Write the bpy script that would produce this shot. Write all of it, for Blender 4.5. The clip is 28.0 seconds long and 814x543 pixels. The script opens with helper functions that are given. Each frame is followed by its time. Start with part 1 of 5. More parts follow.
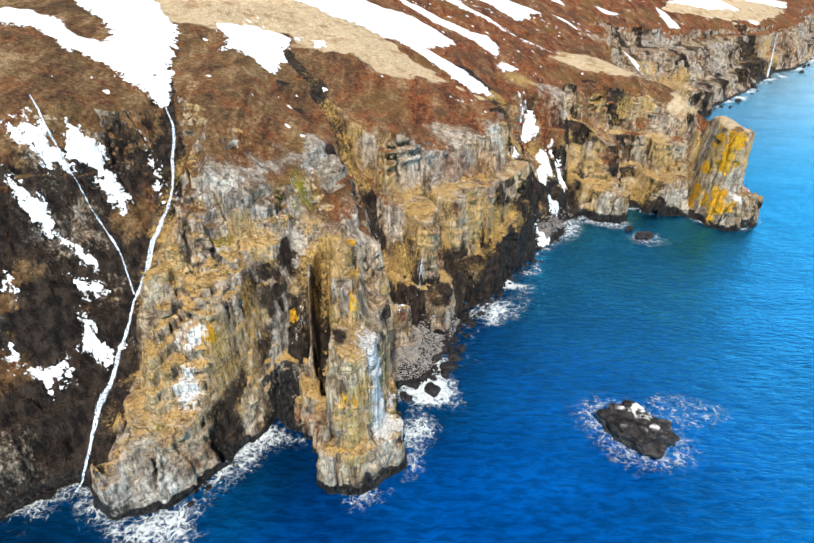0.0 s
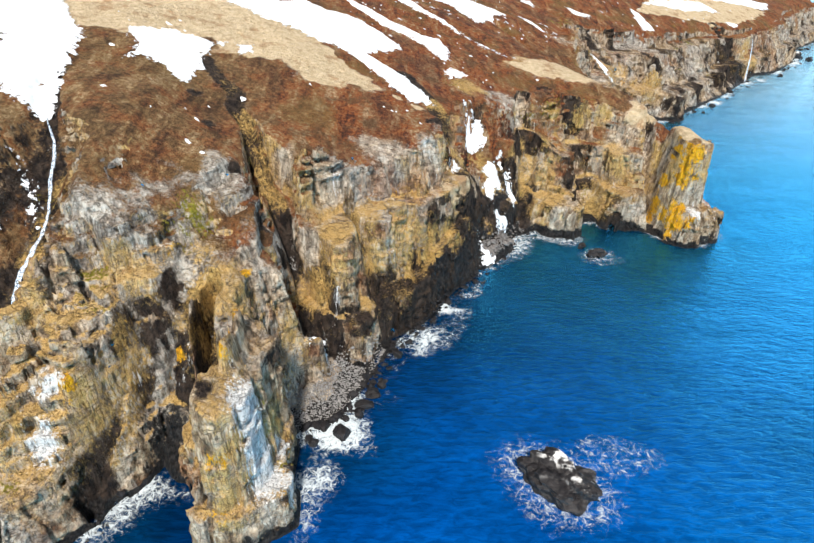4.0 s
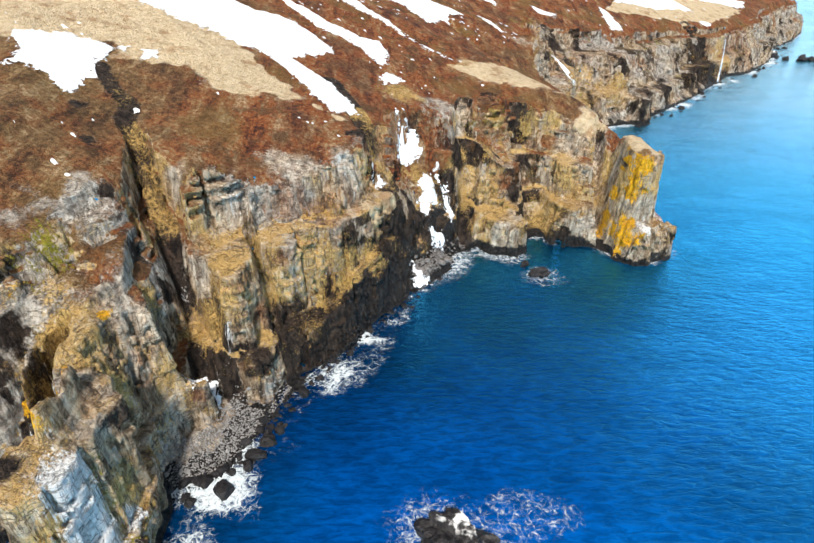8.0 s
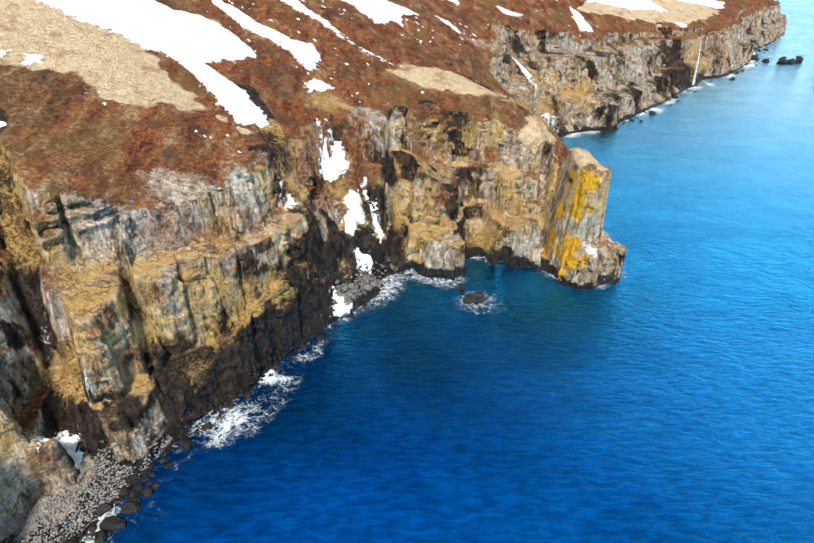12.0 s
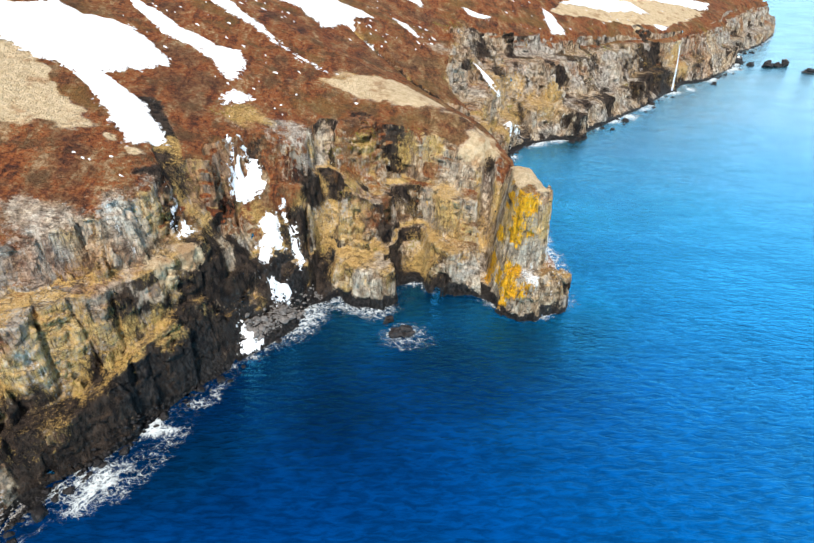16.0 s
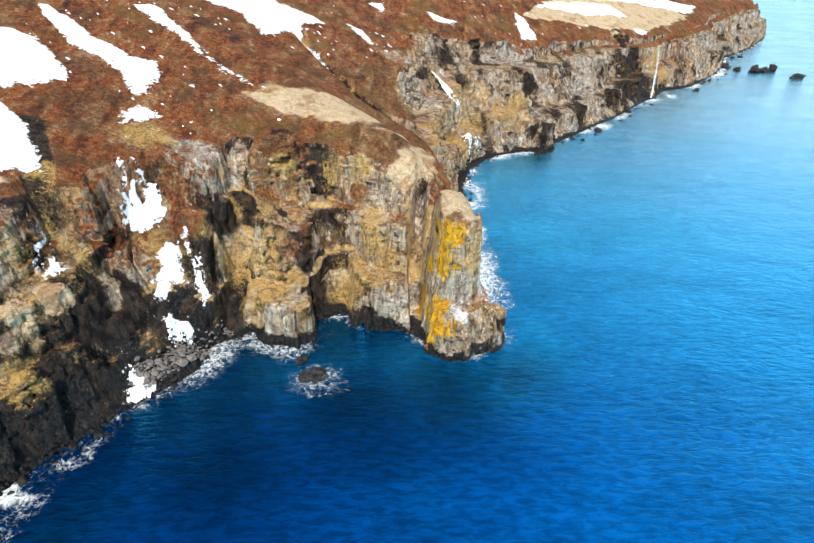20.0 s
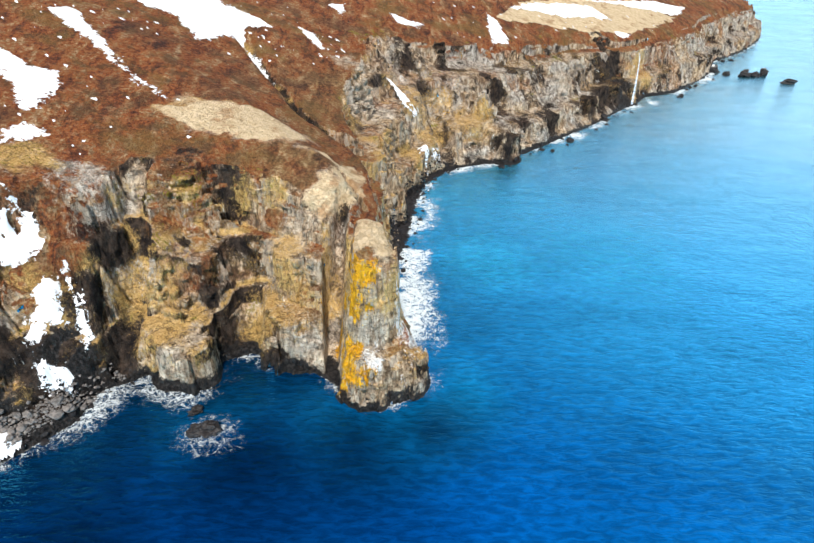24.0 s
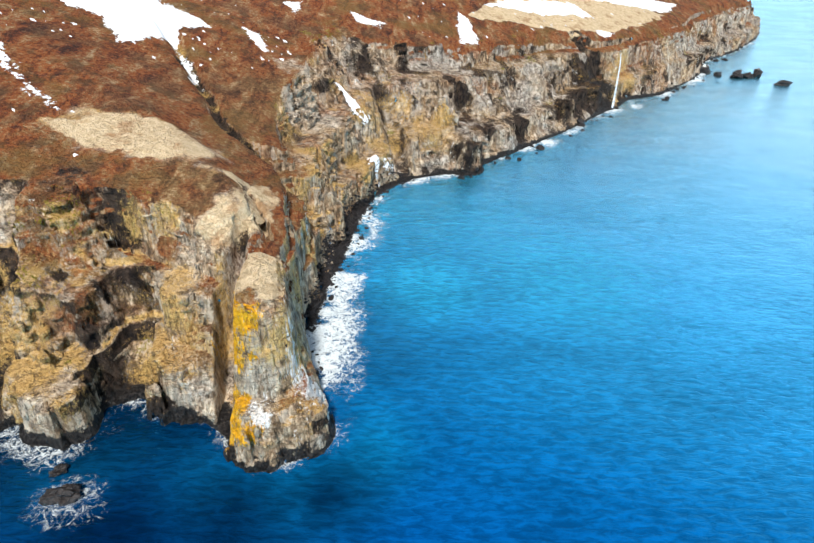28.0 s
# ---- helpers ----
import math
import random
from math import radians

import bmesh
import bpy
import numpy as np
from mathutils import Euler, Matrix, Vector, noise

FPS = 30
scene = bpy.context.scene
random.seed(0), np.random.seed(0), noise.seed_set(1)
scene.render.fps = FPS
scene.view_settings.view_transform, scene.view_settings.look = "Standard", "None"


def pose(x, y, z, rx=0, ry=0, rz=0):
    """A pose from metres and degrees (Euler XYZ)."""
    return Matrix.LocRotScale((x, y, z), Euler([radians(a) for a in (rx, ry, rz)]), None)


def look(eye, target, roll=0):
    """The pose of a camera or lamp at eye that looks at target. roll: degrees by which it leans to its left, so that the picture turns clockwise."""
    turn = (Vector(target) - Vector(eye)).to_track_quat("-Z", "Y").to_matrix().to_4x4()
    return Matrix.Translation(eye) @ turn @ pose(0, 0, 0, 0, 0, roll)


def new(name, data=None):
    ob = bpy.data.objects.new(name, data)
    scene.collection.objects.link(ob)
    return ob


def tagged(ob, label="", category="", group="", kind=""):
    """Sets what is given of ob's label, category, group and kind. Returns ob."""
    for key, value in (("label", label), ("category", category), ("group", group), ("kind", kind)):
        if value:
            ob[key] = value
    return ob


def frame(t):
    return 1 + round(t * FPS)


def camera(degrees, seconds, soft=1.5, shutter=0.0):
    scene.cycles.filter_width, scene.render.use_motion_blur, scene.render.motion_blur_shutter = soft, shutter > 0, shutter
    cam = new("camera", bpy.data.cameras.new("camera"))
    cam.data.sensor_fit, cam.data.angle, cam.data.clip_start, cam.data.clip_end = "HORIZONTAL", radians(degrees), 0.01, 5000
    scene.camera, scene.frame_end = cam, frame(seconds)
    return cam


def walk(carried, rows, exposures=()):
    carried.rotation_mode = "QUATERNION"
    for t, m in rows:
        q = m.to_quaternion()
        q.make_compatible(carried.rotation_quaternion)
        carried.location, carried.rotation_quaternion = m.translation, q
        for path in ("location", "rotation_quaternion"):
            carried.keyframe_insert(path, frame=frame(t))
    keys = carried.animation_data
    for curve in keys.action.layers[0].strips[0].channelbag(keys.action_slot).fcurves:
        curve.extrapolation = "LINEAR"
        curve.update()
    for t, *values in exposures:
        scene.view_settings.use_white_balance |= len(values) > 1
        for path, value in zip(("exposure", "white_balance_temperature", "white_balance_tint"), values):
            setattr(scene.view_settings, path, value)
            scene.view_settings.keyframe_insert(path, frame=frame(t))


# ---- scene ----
cam = camera(71.8, 28.0)
PATH = [
    (0, (0.808, -2.762, 96.399), (0.832, -1.074, 95.326), 1.7),
    (0.5, (2.949, -1.111, 96.408), (2.975, 0.576, 95.334), 1.7),
    (1, (5.089, 0.544, 96.432), (5.116, 2.23, 95.358), 1.8),
    (1.5, (7.368, 2.308, 96.475), (7.398, 3.995, 95.4), 1.8),
    (2, (9.723, 4.067, 96.534), (9.756, 5.752, 95.457), 1.9),
    (2.5, (12.211, 5.881, 96.599), (12.247, 7.566, 95.521), 2.0),
    (3, (14.746, 7.675, 96.646), (14.783, 9.359, 95.567), 2.0),
    (3.5, (17.295, 9.428, 96.672), (17.335, 11.112, 95.593), 2.1),
    (5.5, (27.291, 16.671, 96.732), (27.344, 18.354, 95.651), 2.1),
    (6, (29.82, 18.549, 96.734), (29.875, 20.229, 95.651), 2.1),
    (6.5, (32.408, 20.526, 96.742), (32.467, 22.206, 95.658), 2.2),
    (7, (34.917, 22.438, 96.764), (34.979, 24.117, 95.679), 2.3),
    (7.5, (37.477, 24.459, 96.775), (37.545, 26.137, 95.689), 2.4),
    (8, (40.017, 26.448, 96.763), (40.087, 28.124, 95.675), 2.4),
    (8.5, (42.6, 28.541, 96.714), (42.675, 30.217, 95.625), 2.5),
    (9, (45.12, 30.59, 96.656), (45.196, 32.265, 95.566), 2.5),
    (9.5, (47.679, 32.707, 96.587), (47.761, 34.381, 95.495), 2.6),
    (10, (50.228, 34.732, 96.529), (50.311, 36.405, 95.436), 2.6),
    (10.5, (52.878, 36.812, 96.446), (52.964, 38.485, 95.352), 2.7),
    (11, (55.561, 38.775, 96.362), (55.647, 40.447, 95.268), 2.8),
    (11.5, (58.358, 40.813, 96.271), (58.445, 42.485, 95.177), 2.7),
    (12, (61.144, 42.818, 96.209), (61.232, 44.49, 95.115), 2.8),
    (12.5, (63.826, 44.785, 96.194), (63.914, 46.456, 95.1), 2.8),
    (14.5, (74.351, 53.183, 96.105), (74.443, 54.853, 95.009), 2.9),
    (15, (77.016, 55.331, 96.108), (77.111, 57.001, 95.012), 2.9),
    (15.5, (79.658, 57.293, 96.163), (79.751, 58.962, 95.066), 3.0),
    (16, (82.326, 59.134, 96.255), (82.418, 60.803, 95.158), 3.0),
    (16.5, (85.11, 61.062, 96.346), (85.202, 62.732, 95.249), 3.0),
    (17, (87.853, 62.97, 96.411), (87.942, 64.64, 95.314), 2.9),
    (17.5, (90.649, 64.991, 96.469), (90.737, 66.661, 95.373), 2.9),
    (18, (93.394, 67.042, 96.51), (93.481, 68.712, 95.413), 3.0),
    (18.5, (96.162, 69.188, 96.538), (96.25, 70.858, 95.442), 3.0),
    (19, (98.892, 71.274, 96.54), (98.978, 72.944, 95.443), 3.0),
    (19.5, (101.664, 73.387, 96.555), (101.749, 75.059, 95.46), 2.9),
    (20, (104.316, 75.405, 96.558), (104.4, 77.076, 95.462), 2.9),
    (20.5, (106.959, 77.622, 96.578), (107.044, 79.293, 95.481), 3.1),
    (21, (109.538, 79.869, 96.633), (109.621, 81.539, 95.535), 3.1),
    (21.5, (112.185, 82.144, 96.705), (112.269, 83.813, 95.606), 3.2),
    (23.5, (122.98, 90.8, 97.329), (123.058, 92.465, 96.224), 3.3),
    (24, (125.764, 92.999, 97.413), (125.839, 94.664, 96.307), 3.2),
    (24.5, (128.608, 95.316, 97.487), (128.68, 96.98, 96.379), 3.1),
    (25, (131.335, 97.604, 97.54), (131.405, 99.266, 96.43), 3.1),
    (25.5, (134.082, 99.919, 97.592), (134.15, 101.58, 96.479), 3.2),
    (26, (136.773, 102.085, 97.65), (136.84, 103.744, 96.535), 3.1),
    (26.5, (139.623, 104.381, 97.691), (139.687, 106.04, 96.574), 3.2),
    (27, (142.499, 106.67, 97.727), (142.561, 108.327, 96.608), 3.3),
    (27.5, (145.343, 108.872, 97.755), (145.401, 110.528, 96.635), 3.2),
    (28, (148.239, 111.146, 97.763), (148.293, 112.8, 96.64), 3.2),
]
walk(cam, [(t, look(eye, target, roll)) for t, eye, target, roll in PATH], [(0.0, 0.4), (28.0, 0.4)])

# ---- sky and sun: bright, thinly overcast ----
SUN_UP, SUN_FROM = 53.0, 185.0   # degrees; the side that the light comes from, clockwise from +y
world = bpy.data.worlds.new("sky")
scene.world = world
world.use_nodes = True
wn, wl = world.node_tree.nodes, world.node_tree.links
sky = wn.new("ShaderNodeTexSky")
sky.sky_type, sky.sun_disc = "NISHITA", False
sky.sun_elevation, sky.sun_rotation = radians(SUN_UP), radians(SUN_FROM)
sky.air_density, sky.dust_density, sky.ozone_density = 1.0, 2.5, 1.0
veil = wn.new("ShaderNodeMix")   # thin high cloud over the blue
veil.data_type = "RGBA"
veil.inputs["Factor"].default_value = 0.65
way = wn.new("ShaderNodeSeparateXYZ")
wl.new(wn.new("ShaderNodeTexCoord").outputs["Generated"], way.inputs["Vector"])
paling = wn.new("ShaderNodeMapRange")   # the cloud grows brighter towards the horizon
wl.new(way.outputs["Z"], paling.inputs["Value"])
paling.inputs["From Max"].default_value = 0.75
cloud = wn.new("ShaderNodeMix")
cloud.data_type = "RGBA"
wl.new(paling.outputs["Result"], cloud.inputs["Factor"])
cloud.inputs["A"].default_value, cloud.inputs["B"].default_value = (21.0, 28.0, 35.0, 1), (4.0, 5.0, 6.2, 1)
wl.new(cloud.outputs["Result"], veil.inputs["B"])
wl.new(sky.outputs["Color"], veil.inputs["A"])
wl.new(veil.outputs["Result"], wn["Background"].inputs["Color"])
wn["Background"].inputs["Strength"].default_value = 0.057
sun = new("sun", bpy.data.lights.new("sun", "SUN"))
sun.data.energy, sun.data.angle, sun.data.color = 5.0, radians(6), (1.0, 0.94, 0.85)
_a, _e = radians(SUN_FROM), radians(SUN_UP)
sun.matrix_world = look((math.sin(_a) * math.cos(_e) * 300, math.cos(_a) * math.cos(_e) * 300, math.sin(_e) * 300), (0, 0, 0))

# ---- materials ----
class Nodes:
    """A small writer of node materials."""

    def __init__(self, name):
        self.mat = bpy.data.materials.new(name)
        self.mat.use_nodes = True
        self.n, self.l = self.mat.node_tree.nodes, self.mat.node_tree.links
        self.bsdf = self.n["Principled BSDF"]
        self.out = self.n["Material Output"]
        self.pos = self.n.new("ShaderNodeNewGeometry").outputs["Position"]

    def link(self, value, socket):
        if hasattr(value, "is_output"):
            self.l.new(value, socket)
        else:
            socket.default_value = value

    def scaled(self, sx, sy, sz, vector=None):
        m = self.n.new("ShaderNodeMapping")
        self.l.new(vector or self.pos, m.inputs["Vector"])
        m.inputs["Scale"].default_value = (sx, sy, sz)
        return m.outputs["Vector"]

    def noise(self, scale, detail=4, rough=0.55, vector=None, warp=0.0):
        t = self.n.new("ShaderNodeTexNoise")
        self.l.new(vector or self.pos, t.inputs["Vector"])
        t.inputs["Scale"].default_value, t.inputs["Detail"].default_value = scale, detail
        t.inputs["Roughness"].default_value, t.inputs["Distortion"].default_value = rough, warp
        return t.outputs["Fac"]

    def voronoi(self, scale, feature="F1", vector=None, out="Distance"):
        t = self.n.new("ShaderNodeTexVoronoi")
        t.feature = feature
        self.l.new(vector or self.pos, t.inputs["Vector"])
        t.inputs["Scale"].default_value = scale
        return t.outputs[out]

    def math(self, op, a, b=0.5, c=None):
        m = self.n.new("ShaderNodeMath")
        m.operation = op
        self.link(a, m.inputs[0])
        self.link(b, m.inputs[1])
        if c is not None:
            self.link(c, m.inputs[2])
        return m.outputs[0]

    def band(self, value, lo, hi, a=0.0, b=1.0):
        m = self.n.new("ShaderNodeMapRange")
        m.interpolation_type = "SMOOTHSTEP"
        self.link(value, m.inputs["Value"])
        for k, v in (("From Min", lo), ("From Max", hi), ("To Min", a), ("To Max", b)):
            self.link(v, m.inputs[k])
        return m.outputs["Result"]

    def mix(self, f, a, b, blend="MIX"):
        m = self.n.new("ShaderNodeMix")
        m.data_type, m.blend_type = "RGBA", blend
        self.link(f, m.inputs["Factor"])
        self.link((*a, 1) if isinstance(a, tuple) and len(a) == 3 else a, m.inputs["A"])
        self.link((*b, 1) if isinstance(b, tuple) and len(b) == 3 else b, m.inputs["B"])
        return m.outputs["Result"]

    def ramp(self, f, stops):
        r = self.n.new("ShaderNodeValToRGB")
        self.l.new(f, r.inputs["Fac"])
        el = r.color_ramp.elements
        while len(el) < len(stops):
            el.new(0.5)
        for e, (p, c) in zip(el, stops):
            e.position, e.color = p, (*c, 1)
        return r.outputs["Color"]

    def attribute(self, name):
        a = self.n.new("ShaderNodeAttribute")
        a.attribute_name = name
        s = self.n.new("ShaderNodeSeparateColor")
        self.l.new(a.outputs["Color"], s.inputs["Color"])
        return s.outputs["Red"], s.outputs["Green"], s.outputs["Blue"]

    def split(self, vector=None):
        s = self.n.new("ShaderNodeSeparateXYZ")
        self.l.new(vector or self.pos, s.inputs["Vector"])
        return s.outputs

    def bump(self, height, strength, distance, normal=None):
        b = self.n.new("ShaderNodeBump")
        self.link(height, b.inputs["Height"])
        b.inputs["Strength"].default_value, b.inputs["Distance"].default_value = strength, distance
        if normal is not None:
            self.l.new(normal, b.inputs["Normal"])
        return b.outputs["Normal"]

    def done(self, color=None, rough=None, normal=None, spec=0.3):
        if color is not None:
            self.link((*color, 1) if isinstance(color, tuple) and len(color) == 3 else color, self.bsdf.inputs["Base Color"])
        if rough is not None:
            self.link(rough, self.bsdf.inputs["Roughness"])
        if normal is not None:
            self.l.new(normal, self.bsdf.inputs["Normal"])
        self.bsdf.inputs["Specular IOR Level"].default_value = spec
        return self.mat


def cliff_material(name):
    """Weathered basalt with lichen, droppings, wet splash zone, dry grass, heath and moss; the masks say where, the noise frays them."""
    k = Nodes(name)
    grass, heath, moss = k.attribute("cover")
    lichen, guano, wet = k.attribute("stain")
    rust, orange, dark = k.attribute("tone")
    pale, cool, brown = k.attribute("mark")
    big, mid = k.noise(0.06, 3), k.noise(0.55, 6, 0.64, k.scaled(1.0, 1.0, 0.48), 0.3)
    fine, grit = k.noise(1.6, 6, 0.65, k.scaled(1.0, 1.0, 0.55)), k.noise(6.0, 4, 0.7)
    f2, f3 = k.math("SUBTRACT", fine, 0.5), k.math("SUBTRACT", grit, 0.5)
    fray = k.math("ADD", k.math("MULTIPLY", f2, 1.5), k.math("MULTIPLY", f3, 0.7))
    rock = k.ramp(mid, [(0.35, (0.075, 0.055, 0.037)), (0.44, (0.24, 0.158, 0.095)), (0.53, (0.44, 0.315, 0.20)), (0.64, (0.66, 0.53, 0.38))])
    grey = k.ramp(mid, [(0.35, (0.07, 0.066, 0.062)), (0.44, (0.23, 0.21, 0.195)), (0.55, (0.42, 0.395, 0.365)), (0.65, (0.64, 0.615, 0.575))])
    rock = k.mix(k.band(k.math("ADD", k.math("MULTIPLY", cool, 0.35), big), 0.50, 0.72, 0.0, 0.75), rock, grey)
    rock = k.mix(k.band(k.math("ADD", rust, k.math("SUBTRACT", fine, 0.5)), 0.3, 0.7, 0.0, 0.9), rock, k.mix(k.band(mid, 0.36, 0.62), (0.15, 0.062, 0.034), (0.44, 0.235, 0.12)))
    rock = k.mix(k.band(k.math("ADD", pale, k.math("SUBTRACT", fine, 0.5)), 0.2, 0.8, 0.0, 0.85), rock, k.mix(k.band(mid, 0.35, 0.6), (0.42, 0.36, 0.29), (0.76, 0.69, 0.59)))
    column = k.voronoi(0.5, "F1", k.scaled(1.0, 1.0, 0.13), "Color")
    sep = k.n.new("ShaderNodeSeparateColor")
    k.l.new(column, sep.inputs["Color"])
    rock = k.mix(k.band(sep.outputs["Red"], 0.62, 0.8, 0.0, 0.6), rock, k.mix(0.65, rock, (0.58, 0.52, 0.44)))
    rock = k.mix(k.band(sep.outputs["Green"], 0.66, 0.84, 0.0, 0.6), rock, k.mix(0.6, rock, (0.10, 0.07, 0.05)))
    joint = k.noise(0.75, 3, 0.5, k.scaled(1.7, 1.7, 0.12), 0.15)
    bed = k.noise(0.7, 3, 0.55, k.scaled(0.25, 0.25, 1.5), 0.15)
    crack = k.math("MINIMUM", k.band(k.math("ABSOLUTE", k.math("SUBTRACT", joint, 0.5)), 0.0, 0.03), k.band(k.math("ABSOLUTE", k.math("SUBTRACT", bed, 0.47)), 0.0, 0.030))
    # dark basalt, and painted shade of gullies, recesses and far faces
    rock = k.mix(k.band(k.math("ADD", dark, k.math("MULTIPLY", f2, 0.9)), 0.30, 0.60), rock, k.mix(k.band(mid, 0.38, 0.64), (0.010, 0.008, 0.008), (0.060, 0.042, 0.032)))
    ochre = k.mix(k.band(grit, 0.35, 0.65), (0.42, 0.235, 0.062), (0.70, 0.475, 0.18))
    rock = k.mix(k.band(k.math("ADD", lichen, fray), 0.22, 0.78, 0.0, 0.85), rock, ochre)
    rock = k.mix(k.band(k.math("ADD", orange, fray), 0.42, 0.66), rock, k.mix(k.band(grit, 0.4, 0.6), (0.62, 0.25, 0.010), (0.74, 0.42, 0.02)))
    streak = k.noise(0.9, 5, 0.7, k.scaled(2.2, 2.2, 0.16))
    rock = k.mix(k.band(k.math("ADD", guano, k.math("MULTIPLY", k.math("SUBTRACT", streak, 0.5), 2.2)), 0.42, 0.75), rock, (0.74, 0.72, 0.70))
    rock = k.mix(k.math("MULTIPLY", k.math("SUBTRACT", 1.0, crack), k.band(k.noise(0.4, 3), 0.36, 0.58, 0.05, 0.65)), rock, (0.05, 0.036, 0.027))
    tan = k.mix(k.band(k.noise(0.6, 6, 0.75), 0.28, 0.68), (0.50, 0.36, 0.205), (0.72, 0.57, 0.38))
    tan = k.mix(k.band(k.noise(0.14, 6, 0.72), 0.50, 0.66, 0.0, 0.75), tan, (0.33, 0.18, 0.085))
    col = k.mix(k.band(k.math("ADD", grass, k.math("MULTIPLY", fray, 0.7)), 0.36, 0.64), rock, tan)
    turned = k.n.new("ShaderNodeMapping")
    k.l.new(k.pos, turned.inputs["Vector"])
    turned.inputs["Rotation"].default_value = (0, 0, radians(50))
    turned.inputs["Scale"].default_value = (0.22, 0.07, 0.1)
    patch = k.math("ADD", k.math("MULTIPLY", k.noise(1.0, 6, 0.68, turned.outputs["Vector"], 0.5), 0.55), k.math("MULTIPLY", k.noise(0.9, 6, 0.72), 0.45))
    red = k.ramp(patch, [(0.38, (0.040, 0.018, 0.014)), (0.45, (0.135, 0.042, 0.020)), (0.505, (0.27, 0.083, 0.026)), (0.55, (0.25, 0.125, 0.055)), (0.61, (0.42, 0.29, 0.17))])
    red = k.mix(k.band(k.noise(1.7, 5, 0.7), 0.42, 0.30, 0.0, 0.8), red, (0.035, 0.020, 0.015))
    area = k.noise(0.045, 4, 0.6)
    red = k.mix(k.band(area, 0.52, 0.64, 0.0, 0.7), red, k.mix(k.band(grit, 0.3, 0.7), (0.075, 0.045, 0.018), (0.24, 0.145, 0.045)))
    red = k.mix(k.band(area, 0.47, 0.37, 0.0, 0.7), red, k.mix(k.band(patch, 0.4, 0.6), (0.045, 0.022, 0.016), (0.17, 0.085, 0.042)))
    red = k.mix(k.band(k.noise(0.33, 7, 0.75, k.scaled(1.0, 1.0, 0.4)), 0.54, 0.68, 0.0, 0.65), red, k.mix(k.band(grit, 0.3, 0.7), (0.20, 0.09, 0.04), (0.42, 0.27, 0.15)))
    red = k.mix(k.band(k.noise(0.13, 6, 0.7), 0.50, 0.36, 0.0, 0.75), red, k.mix(k.band(grit, 0.3, 0.7), (0.045, 0.024, 0.015), (0.13, 0.075, 0.035)))
    red = k.mix(k.math("MULTIPLY", brown, k.band(k.noise(0.16, 6, 0.7), 0.36, 0.60, 0.35, 0.95)), red, k.ramp(patch, [(0.38, (0.045, 0.028, 0.016)), (0.47, (0.13, 0.078, 0.036)), (0.54, (0.22, 0.135, 0.062)), (0.62, (0.40, 0.28, 0.15))]))
    col = k.mix(k.band(k.math("ADD", k.math("SUBTRACT", heath, k.math("MULTIPLY", grass, 0.25)), k.math("MULTIPLY", fray, k.band(heath, 0.05, 0.4, 0.0, 0.8))), 0.20, 0.66), col, red)
    col = k.mix(k.band(k.math("ADD", moss, fray), 0.40, 0.66), col, k.mix(k.band(grit, 0.35, 0.65), (0.12, 0.12, 0.012), (0.27, 0.225, 0.03)))
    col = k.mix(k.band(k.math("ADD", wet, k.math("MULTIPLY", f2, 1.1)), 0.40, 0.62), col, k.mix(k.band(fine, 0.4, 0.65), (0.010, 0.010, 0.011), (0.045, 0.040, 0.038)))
    h = k.math("ADD", k.math("MULTIPLY", fine, 0.8), k.math("ADD", k.math("MULTIPLY", grit, 0.35), k.math("MULTIPLY", mid, 1.6)))
    h = k.math("ADD", h, k.math("MULTIPLY", crack, 0.7))
    n = k.bump(h, 0.9, 0.9)
    return k.done(col, k.band(wet, 0.3, 0.7, 0.9, 0.45), n, 0.12)


def snow_material():
    """Old snow, dirty in places, its rim torn by the tufts that melt through."""
    k = Nodes("old_snow")
    n = k.noise(0.8, 5, 0.6)
    deep = k.attribute("depth")[0]
    col = k.mix(k.band(k.noise(0.25, 4), 0.45, 0.75), (0.68, 0.70, 0.735), (0.60, 0.605, 0.61))
    col = k.mix(k.band(k.noise(1.1, 5, 0.7), 0.60, 0.72, 0.0, 0.4), col, (0.36, 0.31, 0.27))
    tear = k.math("ADD", k.math("MULTIPLY", k.math("SUBTRACT", k.noise(0.8, 7, 0.75), 0.5), 1.7), k.math("MULTIPLY", k.math("SUBTRACT", k.noise(0.2, 4, 0.6), 0.5), 1.2))
    a = k.band(k.math("ADD", deep, tear), 0.46, 0.54)
    clear = k.n.new("ShaderNodeBsdfTransparent")
    blend = k.n.new("ShaderNodeMixShader")
    k.l.new(a, blend.inputs["Fac"])
    k.l.new(clear.outputs[0], blend.inputs[1])
    k.l.new(k.bsdf.outputs[0], blend.inputs[2])
    k.l.new(blend.outputs[0], k.out.inputs["Surface"])
    return k.done(col, 0.7, k.bump(n, 0.5, 0.25), 0.3)


